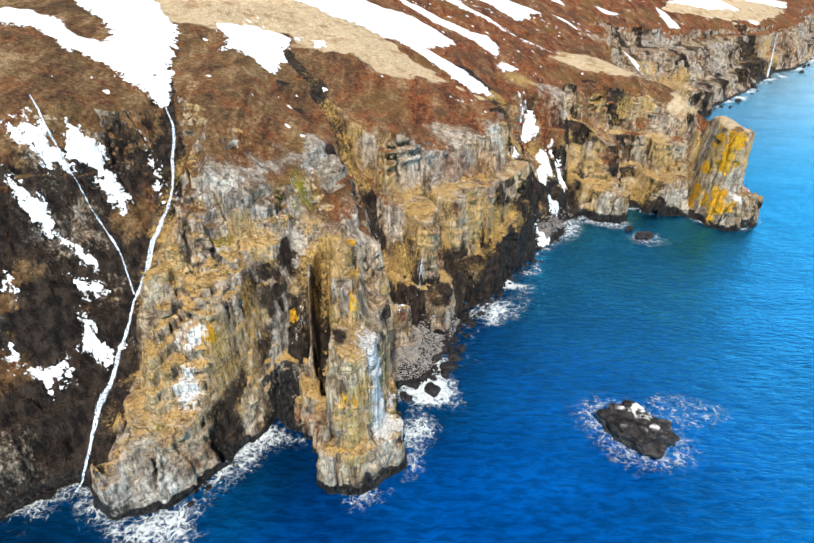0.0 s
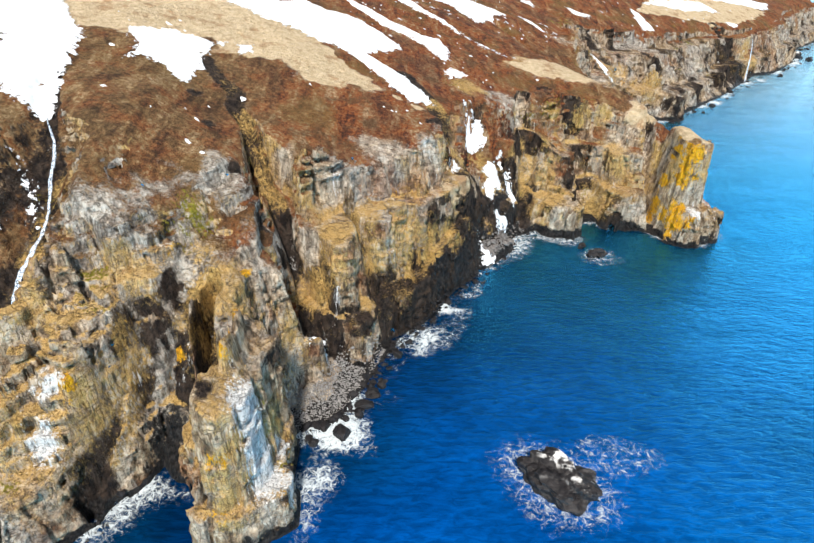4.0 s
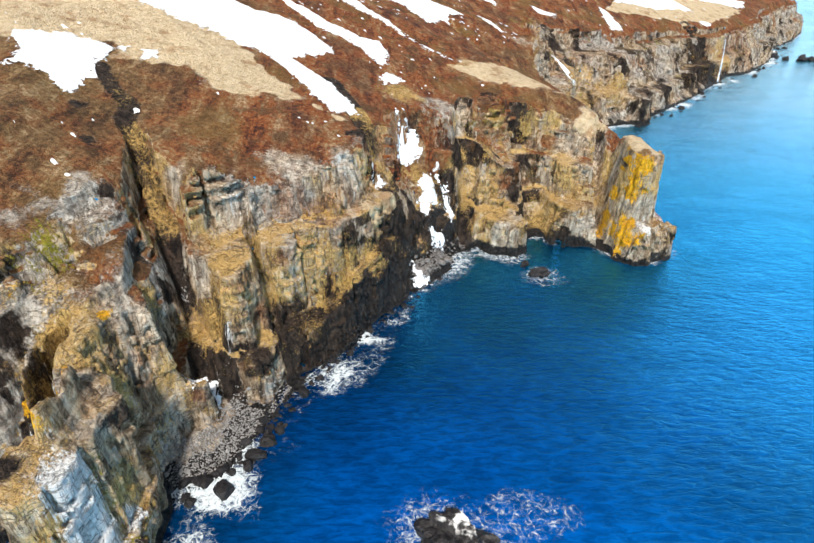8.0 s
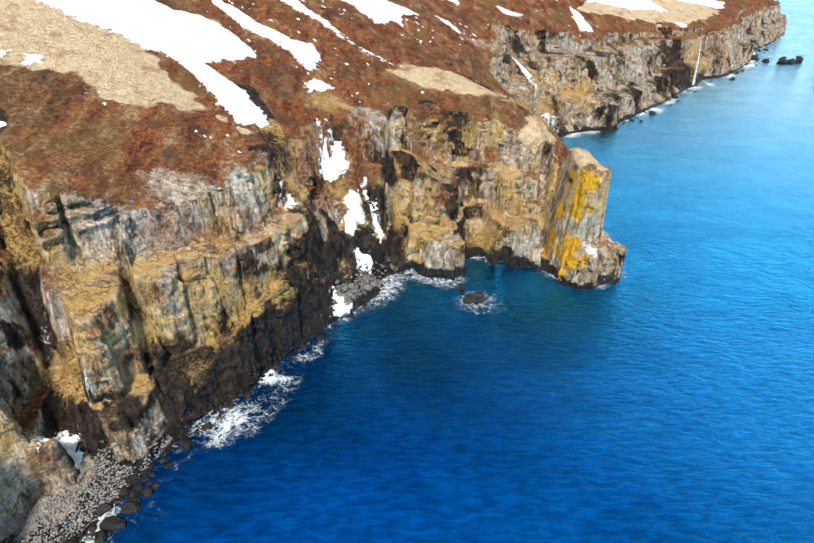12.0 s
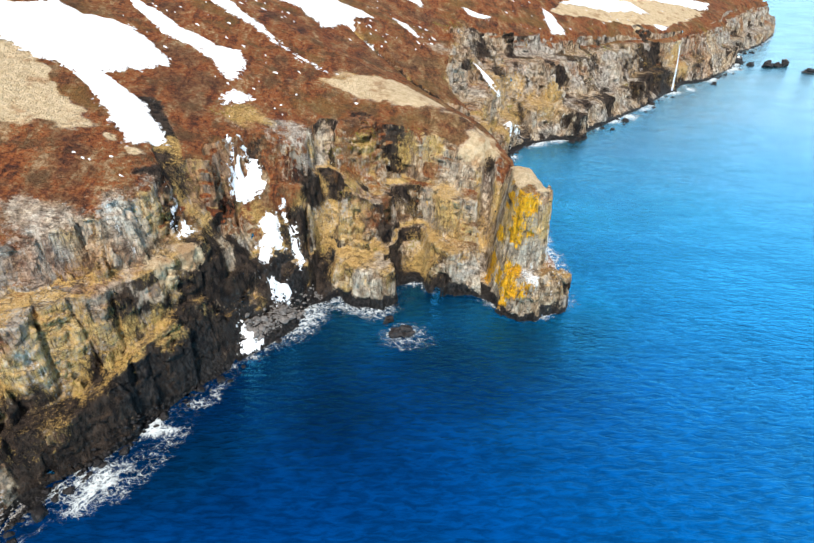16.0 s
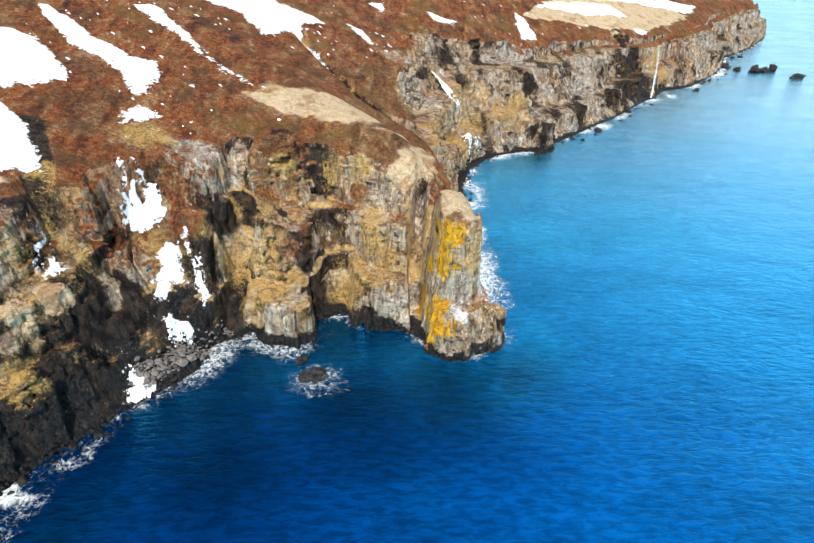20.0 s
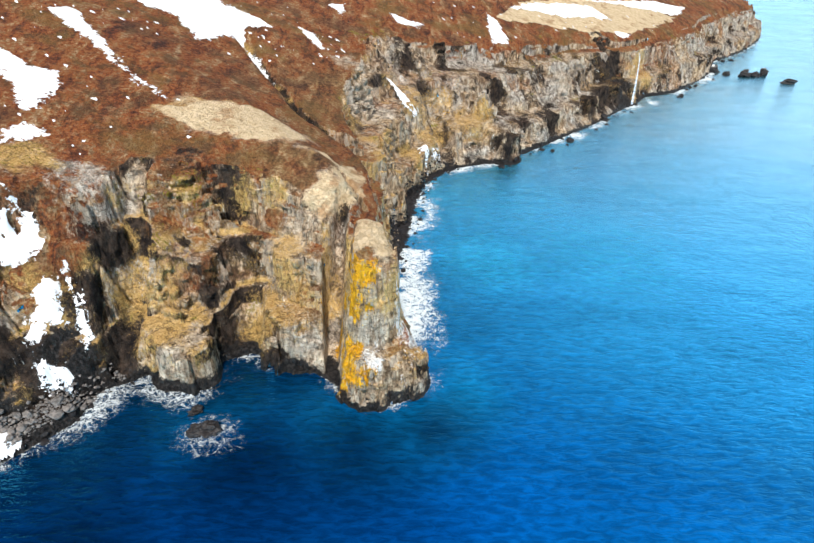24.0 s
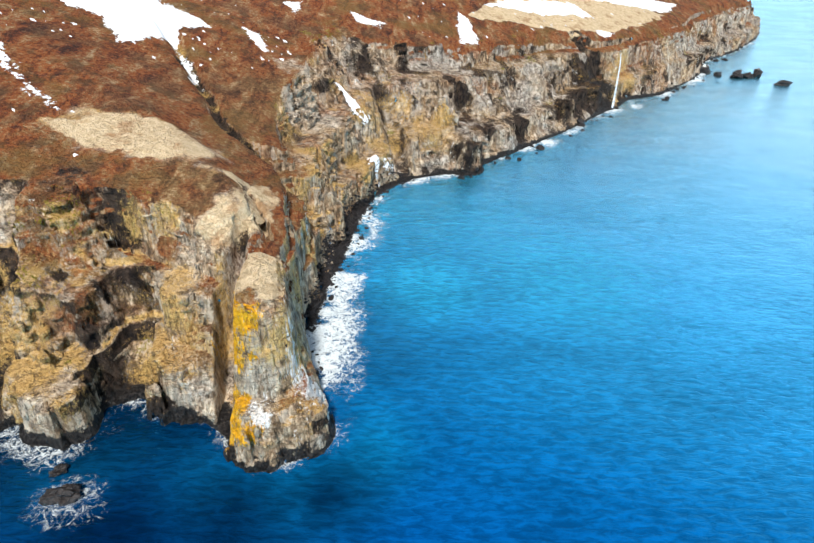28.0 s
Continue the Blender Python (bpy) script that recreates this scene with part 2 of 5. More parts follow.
def foam_material():
    """Lace of foam: thick near the break, torn into threads outward."""
    k = Nodes("sea_foam")
    dens = k.attribute("foam")[0]
    warp = k.n.new("ShaderNodeVectorMath")
    warp.operation = "MULTIPLY_ADD"
    t = k.n.new("ShaderNodeTexNoise")
    t.inputs["Scale"].default_value = 0.35
    k.l.new(k.pos, t.inputs["Vector"])
    k.l.new(t.outputs["Color"], warp.inputs[0])
    warp.inputs[1].default_value = (3.0, 3.0, 0)
    k.l.new(k.pos, warp.inputs[2])
    v = warp.outputs[0]
    ridge = lambda s, w: k.math("SUBTRACT", 1.0, k.band(k.math("ABSOLUTE", k.math("SUBTRACT", k.noise(s, 3, 0.55, v), 0.5)), 0.0, w))
    cell = k.band(k.voronoi(0.34, "DISTANCE_TO_EDGE", v), 0.0, 0.10, 1.0, 0.0)
    lace = k.math("MAXIMUM", k.math("MULTIPLY", cell, 0.85), k.math("MAXIMUM", ridge(0.3, 0.05), k.math("MULTIPLY", ridge(0.95, 0.07), 0.8)))
    streaks = k.noise(0.7, 6, 0.68, v)
    web = k.math("ADD", k.math("MULTIPLY", lace, 0.5), k.math("MULTIPLY", k.math("SUBTRACT", streaks, 0.5), 1.7))
    body = k.math("ADD", k.math("MULTIPLY", dens, 1.15), k.math("SUBTRACT", web, 0.30))
    a = k.math("MULTIPLY", k.band(body, 0.24, 1.20, 0.0, 0.92), k.band(dens, 0.02, 0.22))
    a = k.math("MULTIPLY", a, k.band(k.noise(2.5, 3, 0.7), 0.3, 0.55, 0.7, 1.0))
    clear = k.n.new("ShaderNodeBsdfTransparent")
    blend = k.n.new("ShaderNodeMixShader")
    k.l.new(a, blend.inputs["Fac"])
    k.l.new(clear.outputs[0], blend.inputs[1])
    k.l.new(k.bsdf.outputs[0], blend.inputs[2])
    k.l.new(blend.outputs[0], k.out.inputs["Surface"])
    return k.done((0.64, 0.71, 0.75), 0.6, k.bump(k.noise(1.2, 4, 0.6), 0.8, 0.4), 0.3)


def stream_material():
    k = Nodes("falling_water")
    u = k.attribute("foam")[0]
    s = k.noise(1.4, 4, 0.65, k.scaled(3.0, 3.0, 0.25))
    a = k.math("MULTIPLY", k.band(s, 0.34, 0.60, 0.15, 0.95), k.band(u, 0.05, 0.8))
    clear = k.n.new("ShaderNodeBsdfTransparent")
    blend = k.n.new("ShaderNodeMixShader")
    k.l.new(a, blend.inputs["Fac"])
    k.l.new(clear.outputs[0], blend.inputs[1])
    k.l.new(k.bsdf.outputs[0], blend.inputs[2])
    k.l.new(blend.outputs[0], k.out.inputs["Surface"])
    return k.done(k.mix(k.band(s, 0.40, 0.62), (0.34, 0.46, 0.62), (0.78, 0.84, 0.92)), 0.35, None, 0.5)


def boulder_material(name, a, b, rough):
    k = Nodes(name)
    info = k.n.new("ShaderNodeObjectInfo").outputs["Random"]
    f = k.noise(1.1, 6, 0.65)
    col = k.mix(k.band(f, 0.35, 0.65), a, b)
    col = k.mix(k.math("MULTIPLY", info, 0.6), col, k.mix(0.5, a, b))
    return k.done(col, rough, k.bump(k.math("ADD", f, k.math("MULTIPLY", k.noise(6, 3), 0.3)), 0.8, 0.35), 0.2)


def skerry_material():
    k = Nodes("washed_rock")
    f = k.noise(0.9, 6, 0.65)
    z = k.split()[2]
    col = k.mix(k.band(f, 0.35, 0.65), (0.007, 0.006, 0.007), (0.03, 0.026, 0.026))
    top = k.math("MULTIPLY", k.band(z, 4.0, 5.2), k.band(k.noise(0.28, 5, 0.6), 0.50, 0.60))
    col = k.mix(top, col, (0.66, 0.64, 0.62))
    return k.done(col, 0.5, k.bump(f, 0.9, 0.5), 0.25)


def sea_material():
    """Clear cold water: the blue of its depth below, with reflections painted in, the sky in its wavelets above."""
    k = Nodes("sea_water")
    swell, chop, ripple = k.noise(0.10, 2, 0.5, k.scaled(0.7, 1.0, 1.0)), k.noise(0.62, 4, 0.62, k.scaled(0.42, 1.25, 1.0), 0.5), k.noise(2.0, 3, 0.6, k.scaled(0.6, 1.2, 1.0))
    gust = k.noise(0.028, 4, 0.6, k.scaled(0.6, 1.4, 1.0), 0.6)
    big = k.noise(0.012, 3, 0.5)
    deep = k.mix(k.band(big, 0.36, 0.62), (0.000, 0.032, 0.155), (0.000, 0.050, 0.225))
    shallow_sheen, cliff_reflection, far = k.attribute("shallow_sheen")
    # turquoise of the shallows, and sky sheen painted onto open water
    deep = k.mix(k.math("MULTIPLY", shallow_sheen, 0.8), deep, (0.005, 0.29, 0.50))
    # the cliffs' dark reflection, painted into the body colour
    deep = k.mix(k.math("MULTIPLY", cliff_reflection, 0.92), deep, (0.0, 0.006, 0.027))
    # haze and grazing sky reflection, painted as paler colour far out
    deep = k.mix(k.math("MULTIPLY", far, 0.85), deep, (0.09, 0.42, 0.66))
    # wavelet highlights and troughs painted in: body colour varies with chop and gusts
    lift = k.n.new("ShaderNodeVectorMath")
    lift.operation = "SCALE"
    k.l.new(deep, lift.inputs[0])
    k.l.new(k.math("MULTIPLY", k.band(chop, 0.34, 0.68, 0.72, 1.3), k.band(gust, 0.35, 0.65, 0.85, 1.15)), lift.inputs["Scale"])
    h = k.math("ADD", k.math("MULTIPLY", swell, 1.8), k.math("ADD", k.math("MULTIPLY", chop, 1.3), k.math("MULTIPLY", ripple, 0.25)))
    n, calm = k.bump(h, 0.42, 1.0), k.bump(h, 0.20, 1.0)
    body = k.done(lift.outputs[0], 0.6, n, 0.0)
    facing = k.n.new("ShaderNodeLayerWeight")
    facing.inputs["Blend"].default_value = 0.5
    k.l.new(calm, facing.inputs["Normal"])
    gloss = k.n.new("ShaderNodeBsdfGlossy")
    gloss.inputs["Roughness"].default_value = 0.16
    # the gloss tint whitens far out, for the same haze
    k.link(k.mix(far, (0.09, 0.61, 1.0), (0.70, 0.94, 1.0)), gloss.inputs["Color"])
    k.l.new(n, gloss.inputs["Normal"])
    blend = k.n.new("ShaderNodeMixShader")
    k.link(k.math("MULTIPLY", k.band(facing.outputs["Facing"], 0.20, 0.70), k.band(gust, 0.35, 0.65, 0.82, 0.98)), blend.inputs["Fac"])
    k.l.new(k.bsdf.outputs[0], blend.inputs[1])
    k.l.new(gloss.outputs[0], blend.inputs[2])
    k.l.new(blend.outputs[0], k.out.inputs["Surface"])
    return body


SEA = sea_material()
CLIFF = cliff_material("basalt_cliff")
SNOW = snow_material()
FOAM = foam_material()
STREAM = stream_material()
WET_ROCK = boulder_material("wet_boulder", (0.006, 0.006, 0.007), (0.024, 0.021, 0.022), 0.55)
PALE_ROCK = boulder_material("pale_boulder", (0.15, 0.143, 0.138), (0.35, 0.335, 0.325), 0.9)
GREY_ROCK = boulder_material("grey_boulder", (0.07, 0.065, 0.062), (0.22, 0.20, 0.19), 0.9)
SKERRY = skerry_material()

# ---- the plan: shore, cliff rim, gullies and towers, in metres ----
SHORE = np.array([
    (-300, -160), (-190, -60), (-110, 25), (-72, 58), (-62, 68), (-58, 66), (-45, 61), (-40, 64), (-33, 73), (-31, 81),
    (-28, 88), (-20, 89), (-14, 83), (-13, 73), (-6, 66), (4, 73), (4, 82), (-4, 90), (1, 95), (9, 98),
    (15, 111), (22, 126), (33, 140), (46, 157), (52, 168), (60, 178), (64, 187), (70, 191), (75, 186)], float)
SHORE_FAR = np.array([
    (83, 185), (87, 190), (87, 197), (93, 200), (98, 198), (108, 195), (114, 190), (117, 184), (122, 181), (131, 184),
    (138, 190), (136, 198), (131, 208), (128, 224), (131, 244), (135, 266), (138, 288), (144, 308), (153, 319), (163, 325), (174, 329),
    (185, 338), (202, 354), (237, 389), (262, 418), (272, 427), (286, 446), (310, 458), (345, 496), (360, 515), (376, 550),
    (420, 590), (470, 650), (492, 684), (500, 720), (490, 780), (430, 920), (300, 1400)], float)
SHORE = np.concatenate([SHORE, SHORE_FAR])
RIM = np.array([
    (-320, -90, 60), (-190, 10, 60), (-120, 70, 60), (-90, 97, 61), (-74, 112, 62), (-58, 130, 57), (-47, 118, 54), (-40, 110, 52),
    (-29, 119, 46), (-22, 129, 49), (-14, 124, 41), (-9, 119, 38), (-8, 130, 40), (-14, 148, 48), (-4, 151, 46), (6, 155, 42),
    (25, 167, 44), (31, 181, 45), (45, 199, 42), (58, 216, 42), (73, 228, 41), (98, 231, 40)], float)
RIM_FAR = np.array([
    (111, 222, 37), (115, 219, 33), (123, 217, 29), (124, 226, 29), (120, 240, 31), (112, 262, 33), (104, 284, 35), (101, 300, 37),
    (105, 330, 41), (105, 362, 45), (113, 381, 46), (127, 383, 43.5), (145, 391, 40.5), (164, 400, 38.5), (186, 412, 36.5), (211, 431, 36),
    (240, 447, 34), (258, 452, 32), (273, 462, 31), (306, 492, 31), (345, 532, 31), (368, 571, 31), (400, 612, 31), (453, 662, 29), (472, 705, 30),
    (470, 770, 34), (410, 920, 40), (270, 1400, 40)], float)
RIM = np.concatenate([RIM, RIM_FAR])


def resample(line, step):
    """Points along a polyline at even steps."""
    seg = np.linalg.norm(np.diff(line[:, :2], axis=0), axis=1)
    s = np.concatenate([[0], np.cumsum(seg)])
    u = np.arange(0, s[-1], step)
    return np.stack([np.interp(u, s, line[:, k]) for k in range(line.shape[1])], 1)


def dist_line(x, y, line):
    """Distance to a polyline, and the value of its third column at the nearest place."""
    best, val = np.full(x.shape, 1e9), np.zeros(x.shape)
    cx, cy = (x.min() + x.max()) / 2, (y.min() + y.max()) / 2
    reach = np.hypot(x.max() - x.min(), y.max() - y.min()) / 2
    a, b = line[:-1, :2], line[1:, :2]
    t = np.clip(((cx - a[:, 0]) * (b - a)[:, 0] + (cy - a[:, 1]) * (b - a)[:, 1]) / ((b - a) ** 2).sum(1), 0, 1)[:, None]
    far = np.linalg.norm(a + t * (b - a) - (cx, cy), axis=1)
    near = np.nonzero(far <= far.min() + 2 * reach + 0.01)[0]
    for a, b in ((line[k], line[k + 1]) for k in near):
        dx, dy = b[0] - a[0], b[1] - a[1]
        t = np.clip(((x - a[0]) * dx + (y - a[1]) * dy) / (dx * dx + dy * dy), 0, 1)
        d = np.hypot(x - a[0] - t * dx, y - a[1] - t * dy)
        if len(a) > 2:
            val = np.where(d < best, a[2] + t * (b[2] - a[2]), val)
        best = np.minimum(best, d)
    return best, val


def inside(x, y, poly):
    """Which points lie in a closed polygon."""
    r = np.zeros(x.shape, bool)
    for (ax, ay), (bx, by) in zip(poly, np.roll(poly, -1, 0)):
        if ay != by:
            r ^= ((ay > y) != (by > y)) & (x < (bx - ax) * (y - ay) / (by - ay) + ax)
    return r


RANDOM = np.random.default_rng(5).random(1 << 16).astype(np.float32)


def lattice(ix, iy, iz, seed):
    """Random numbers 0..1 on whole coordinates."""
    n = ix.astype(np.int64) * 73856093 ^ iy.astype(np.int64) * 19349663 ^ iz.astype(np.int64) * 83492791 ^ seed * 2654435761
    return RANDOM[(n ^ (n >> 15)) & 0xffff]


def vnoise(x, y, z=None, seed=0):
    """Smooth value noise, -1..1."""
    if z is None:
        ix, iy = np.floor(x), np.floor(y)
        fx, fy = x - ix, y - iy
        fx, fy = (f * f * (3 - 2 * f) for f in (fx, fy))
        o = np.zeros_like(ix)
        a, b = lattice(ix, iy, o, seed), lattice(ix + 1, iy, o, seed)
        c, d = lattice(ix, iy + 1, o, seed), lattice(ix + 1, iy + 1, o, seed)
        return ((a + (b - a) * fx) * (1 - fy) + (c + (d - c) * fx) * fy) * 2 - 1
    ix, iy, iz = np.floor(x), np.floor(y), np.floor(z)
    fx, fy, fz = x - ix, y - iy, z - iz
    fx, fy, fz = (f * f * (3 - 2 * f) for f in (fx, fy, fz))
    r = 0
    for a in (0, 1):
        for b in (0, 1):
            for c in (0, 1):
                w = (fx if a else 1 - fx) * (fy if b else 1 - fy) * (fz if c else 1 - fz)
                r = r + w * lattice(ix + a, iy + b, iz + c, seed)
    return r * 2 - 1


def fbm(x, y, z=None, octaves=4, seed=0):
    r, amp, k = 0, 1.0, 1.0
    for o in range(octaves):
        r = r + amp * vnoise(x * k, y * k, None if z is None else z * k, seed + o * 17)
        amp, k = amp * 0.5, k * 2.03
    return r / 1.8


def cells(x, y, seed):
    """Voronoi cells in plan: each place's cell's random number, and its distance to the cell's edge."""
    ix, iy = np.floor(x), np.floor(y)
    d1, d2, val = np.full(x.shape, 9.0), np.full(x.shape, 9.0), np.zeros(x.shape)
    for a in (-1, 0, 1):
        for b in (-1, 0, 1):
            cx, cy = ix + a, iy + b
            px = cx + lattice(cx, cy, np.zeros_like(cx), seed)
            py = cy + lattice(cx, cy, np.ones_like(cx), seed)
            d = np.hypot(x - px, y - py)
            near = d < d1
            d2 = np.where(near, d1, np.minimum(d2, d))
            val = np.where(near, lattice(cx, cy, np.full_like(cx, 2), seed), val)
            d1 = np.where(near, d, d1)
    return val, d2 - d1


def smooth(a, b, x):
    t = np.clip((x - a) / (b - a), 0, 1)
    return t * t * (3 - 2 * t)


# gullies: a line of x, y, floor height; half width of the floor; steepness of the sides
GULLIES = [
    ([(-61, 66, 0), (-58, 82, 13), (-55.5, 96, 27), (-52, 121, 47), (-57, 132, 56), (-68, 165, 66)], 2.0, 1.3),
    ([(1, 117, 5), (-3.5, 126, 14), (-9, 136, 27.5), (-15, 147, 41), (-25, 166, 53), (-36, 180, 62)], 1.4, 3.4),
    ([(53, 171, 3), (51, 184, 15), (41, 178, 29), (33, 184, 42), (22, 205, 53)], 2.2, 1.2),
    ([(57, 176, 3), (57, 189, 14), (51, 196, 26), (50, 205, 40)], 2.6, 1.7),
    ([(66, 189, 1), (67, 200, 12), (66, 212, 28), (65, 222, 40)], 1.8, 5.0),
    ([(-25, 83, 0), (-22, 90, 5), (-21.5, 97, 22), (-21, 110, 37)], 1.6, 6.0),
    ([(90, 192, 0), (91, 202, 2), (90, 210, 9), (86, 219, 27)], 2.6, 2.6),
    ([(114.5, 187, 0), (114, 198, 1.5), (113.5, 207, 6), (113.5, 216, 22), (114, 221, 32)], 1.3, 10.0),
    ([(20, 124, 3), (13, 132, 14), (8, 141, 27)], 0.6, 9.0),
    ([(-34, 74, 0), (-31, 86, 14), (-29, 97, 30)], 0.7, 9.0),
    ([(-13, 84, 0), (-15, 93, 12), (-16, 103, 27)], 0.9, 11.0),
    ([(9, 112, 3), (4, 121, 13), (-1, 131, 27)], 0.6, 9.0),
    ([(127, 262, 2), (116, 264, 20), (107, 266, 31), (101, 268.5, 34.5), (93, 282, 36.5), (82, 300, 39.5), (70, 321, 45.5), (60, 335, 50)], 0.7, 1.6),
    ([(152, 322, 2), (146, 345, 13), (138, 360, 28), (128, 375, 43)], 2.0, 1.5),
    ([(268, 428, 1), (262, 436, 6), (256, 442, 22), (250, 452, 30)], 4.0, 2.0),
]
# towers and fins: a line of x, y, top height; half width of the top; steepness of the sides
TOWERS = [
    ([(-8, 74, 33), (-7.5, 80, 38), (-7.5, 90, 38)], 3.2, 6.5),
    ([(-16, 92, 30), (-14, 104, 36), (-11, 118, 38)], 3.5, 3.6),
    ([(-49, 68, 9), (-44, 77, 20), (-39, 88, 32), (-37, 99, 37)], 6.0, 4.2),
    ([(122.5, 197.5, 34.5), (120.5, 206, 35.5)], 5.6, 8.0),
    ([(123, 190, 14), (131, 192, 9)], 4.8, 2.8),
    ([(77, 192, 11), (75, 200, 20)], 3.0, 2.6),
    ([(104, 203, 14), (103, 212, 28)], 5.5, 2.4),
    ([(47, 169.5, 4.3), (55, 179.5, 5.0)], 3.6, 1.5),
    ([(178, 336, 12), (168, 350, 24)], 4.0, 2.0),
]
# shelves of stones at the foot of the cliffs: x, y, reach, width of the shelf
SHELVES = [(0, 98, 12, 8.0), (7, 112, 8, 11.0), (4, 116, 7, 13.0), (0, 106, 9, 14.0), (18, 124, 9, 4.0), (57, 176, 8, 6.5), (50, 168, 6, 5.5), (128, 236, 12, 4.5), (132, 258, 16, 8.0), (137, 284, 14, 8.0), (146, 311, 10, 5.0), (40, 152, 12, 2.5), (-66, 62, 9, 3.5)]


RIM_DOTS = resample(RIM, 6.0)


def height(x, y):
    """Height of the land's smooth form above the sea; below zero under water."""
    db, _ = dist_line(x, y, SHORE)
    land = inside(x, y, np.concatenate([SHORE, [(-900, 1400), (-900, -160)]]))
    dr, _ = dist_line(x, y, RIM[:, :2])
    up = inside(x, y, np.concatenate([RIM[:, :2], [(-900, 1400), (-900, -90)]]))
    num, den = np.zeros(x.shape), np.zeros(x.shape)
    cx, cy = (x.min() + x.max()) / 2, (y.min() + y.max()) / 2
    reach = np.hypot(x.max() - x.min(), y.max() - y.min()) / 2
    far = np.hypot(RIM_DOTS[:, 0] - cx, RIM_DOTS[:, 1] - cy)
    for px, py, pz in RIM_DOTS[far <= far.min() + 2 * reach + 60]:
        w = 1 / ((x - px) ** 2 + (y - py) ** 2 + 9) ** 2
        num, den = num + w * pz, den + w
    zr = num / den
    b = np.zeros(x.shape)
    for sx, sy, r, w in SHELVES:
        b = np.maximum(b, w * np.exp(-(((x - sx) ** 2 + (y - sy) ** 2) / r ** 2)))
    shelf = np.minimum(db, b) * 0.38
    de = np.maximum(db - b, 0)
    t = de / (de + dr + 1e-6)
    bend = np.where(y + 0.4 * x > 395, 1.25, 1.75)
    toe = 2.6 * smooth(0, 1.6, de) * (1 - t)
    face = shelf + toe + (zr - shelf - toe) * (1 - (1 - t) ** bend)
    hill = zr + np.where(dr < 160, 0.33 * dr - 0.0004 * dr * dr, 42.5 + 0.2 * (dr - 160))
    hill = hill + 0.6 * fbm(x / 13, y / 13, None, 3, 51) * smooth(0, 12, dr)
    h = np.where(up, hill, np.where(land, face, -0.5 * db - 0.3))
    for line, w, k in TOWERS:
        d, z = dist_line(x, y, np.array(line, float))
        h = np.where(d < 30, np.maximum(h, z - k * np.maximum(d - w, 0) - 0.45 * np.minimum(d, w) ** 2 / w), h)
    mx, my = x + 1.6 * vnoise(x / 8, y / 8, None, 61), y + 1.6 * vnoise(x / 8, y / 8, None, 62)
    for line, w, k in GULLIES:
        d, z = dist_line(mx, my, np.array(line, float))
        v = z + k * np.maximum(d - w, 0)
        h = np.where((d < 40) & (h > 0), np.minimum(h, np.maximum(v, 0.3)), h)
    return h



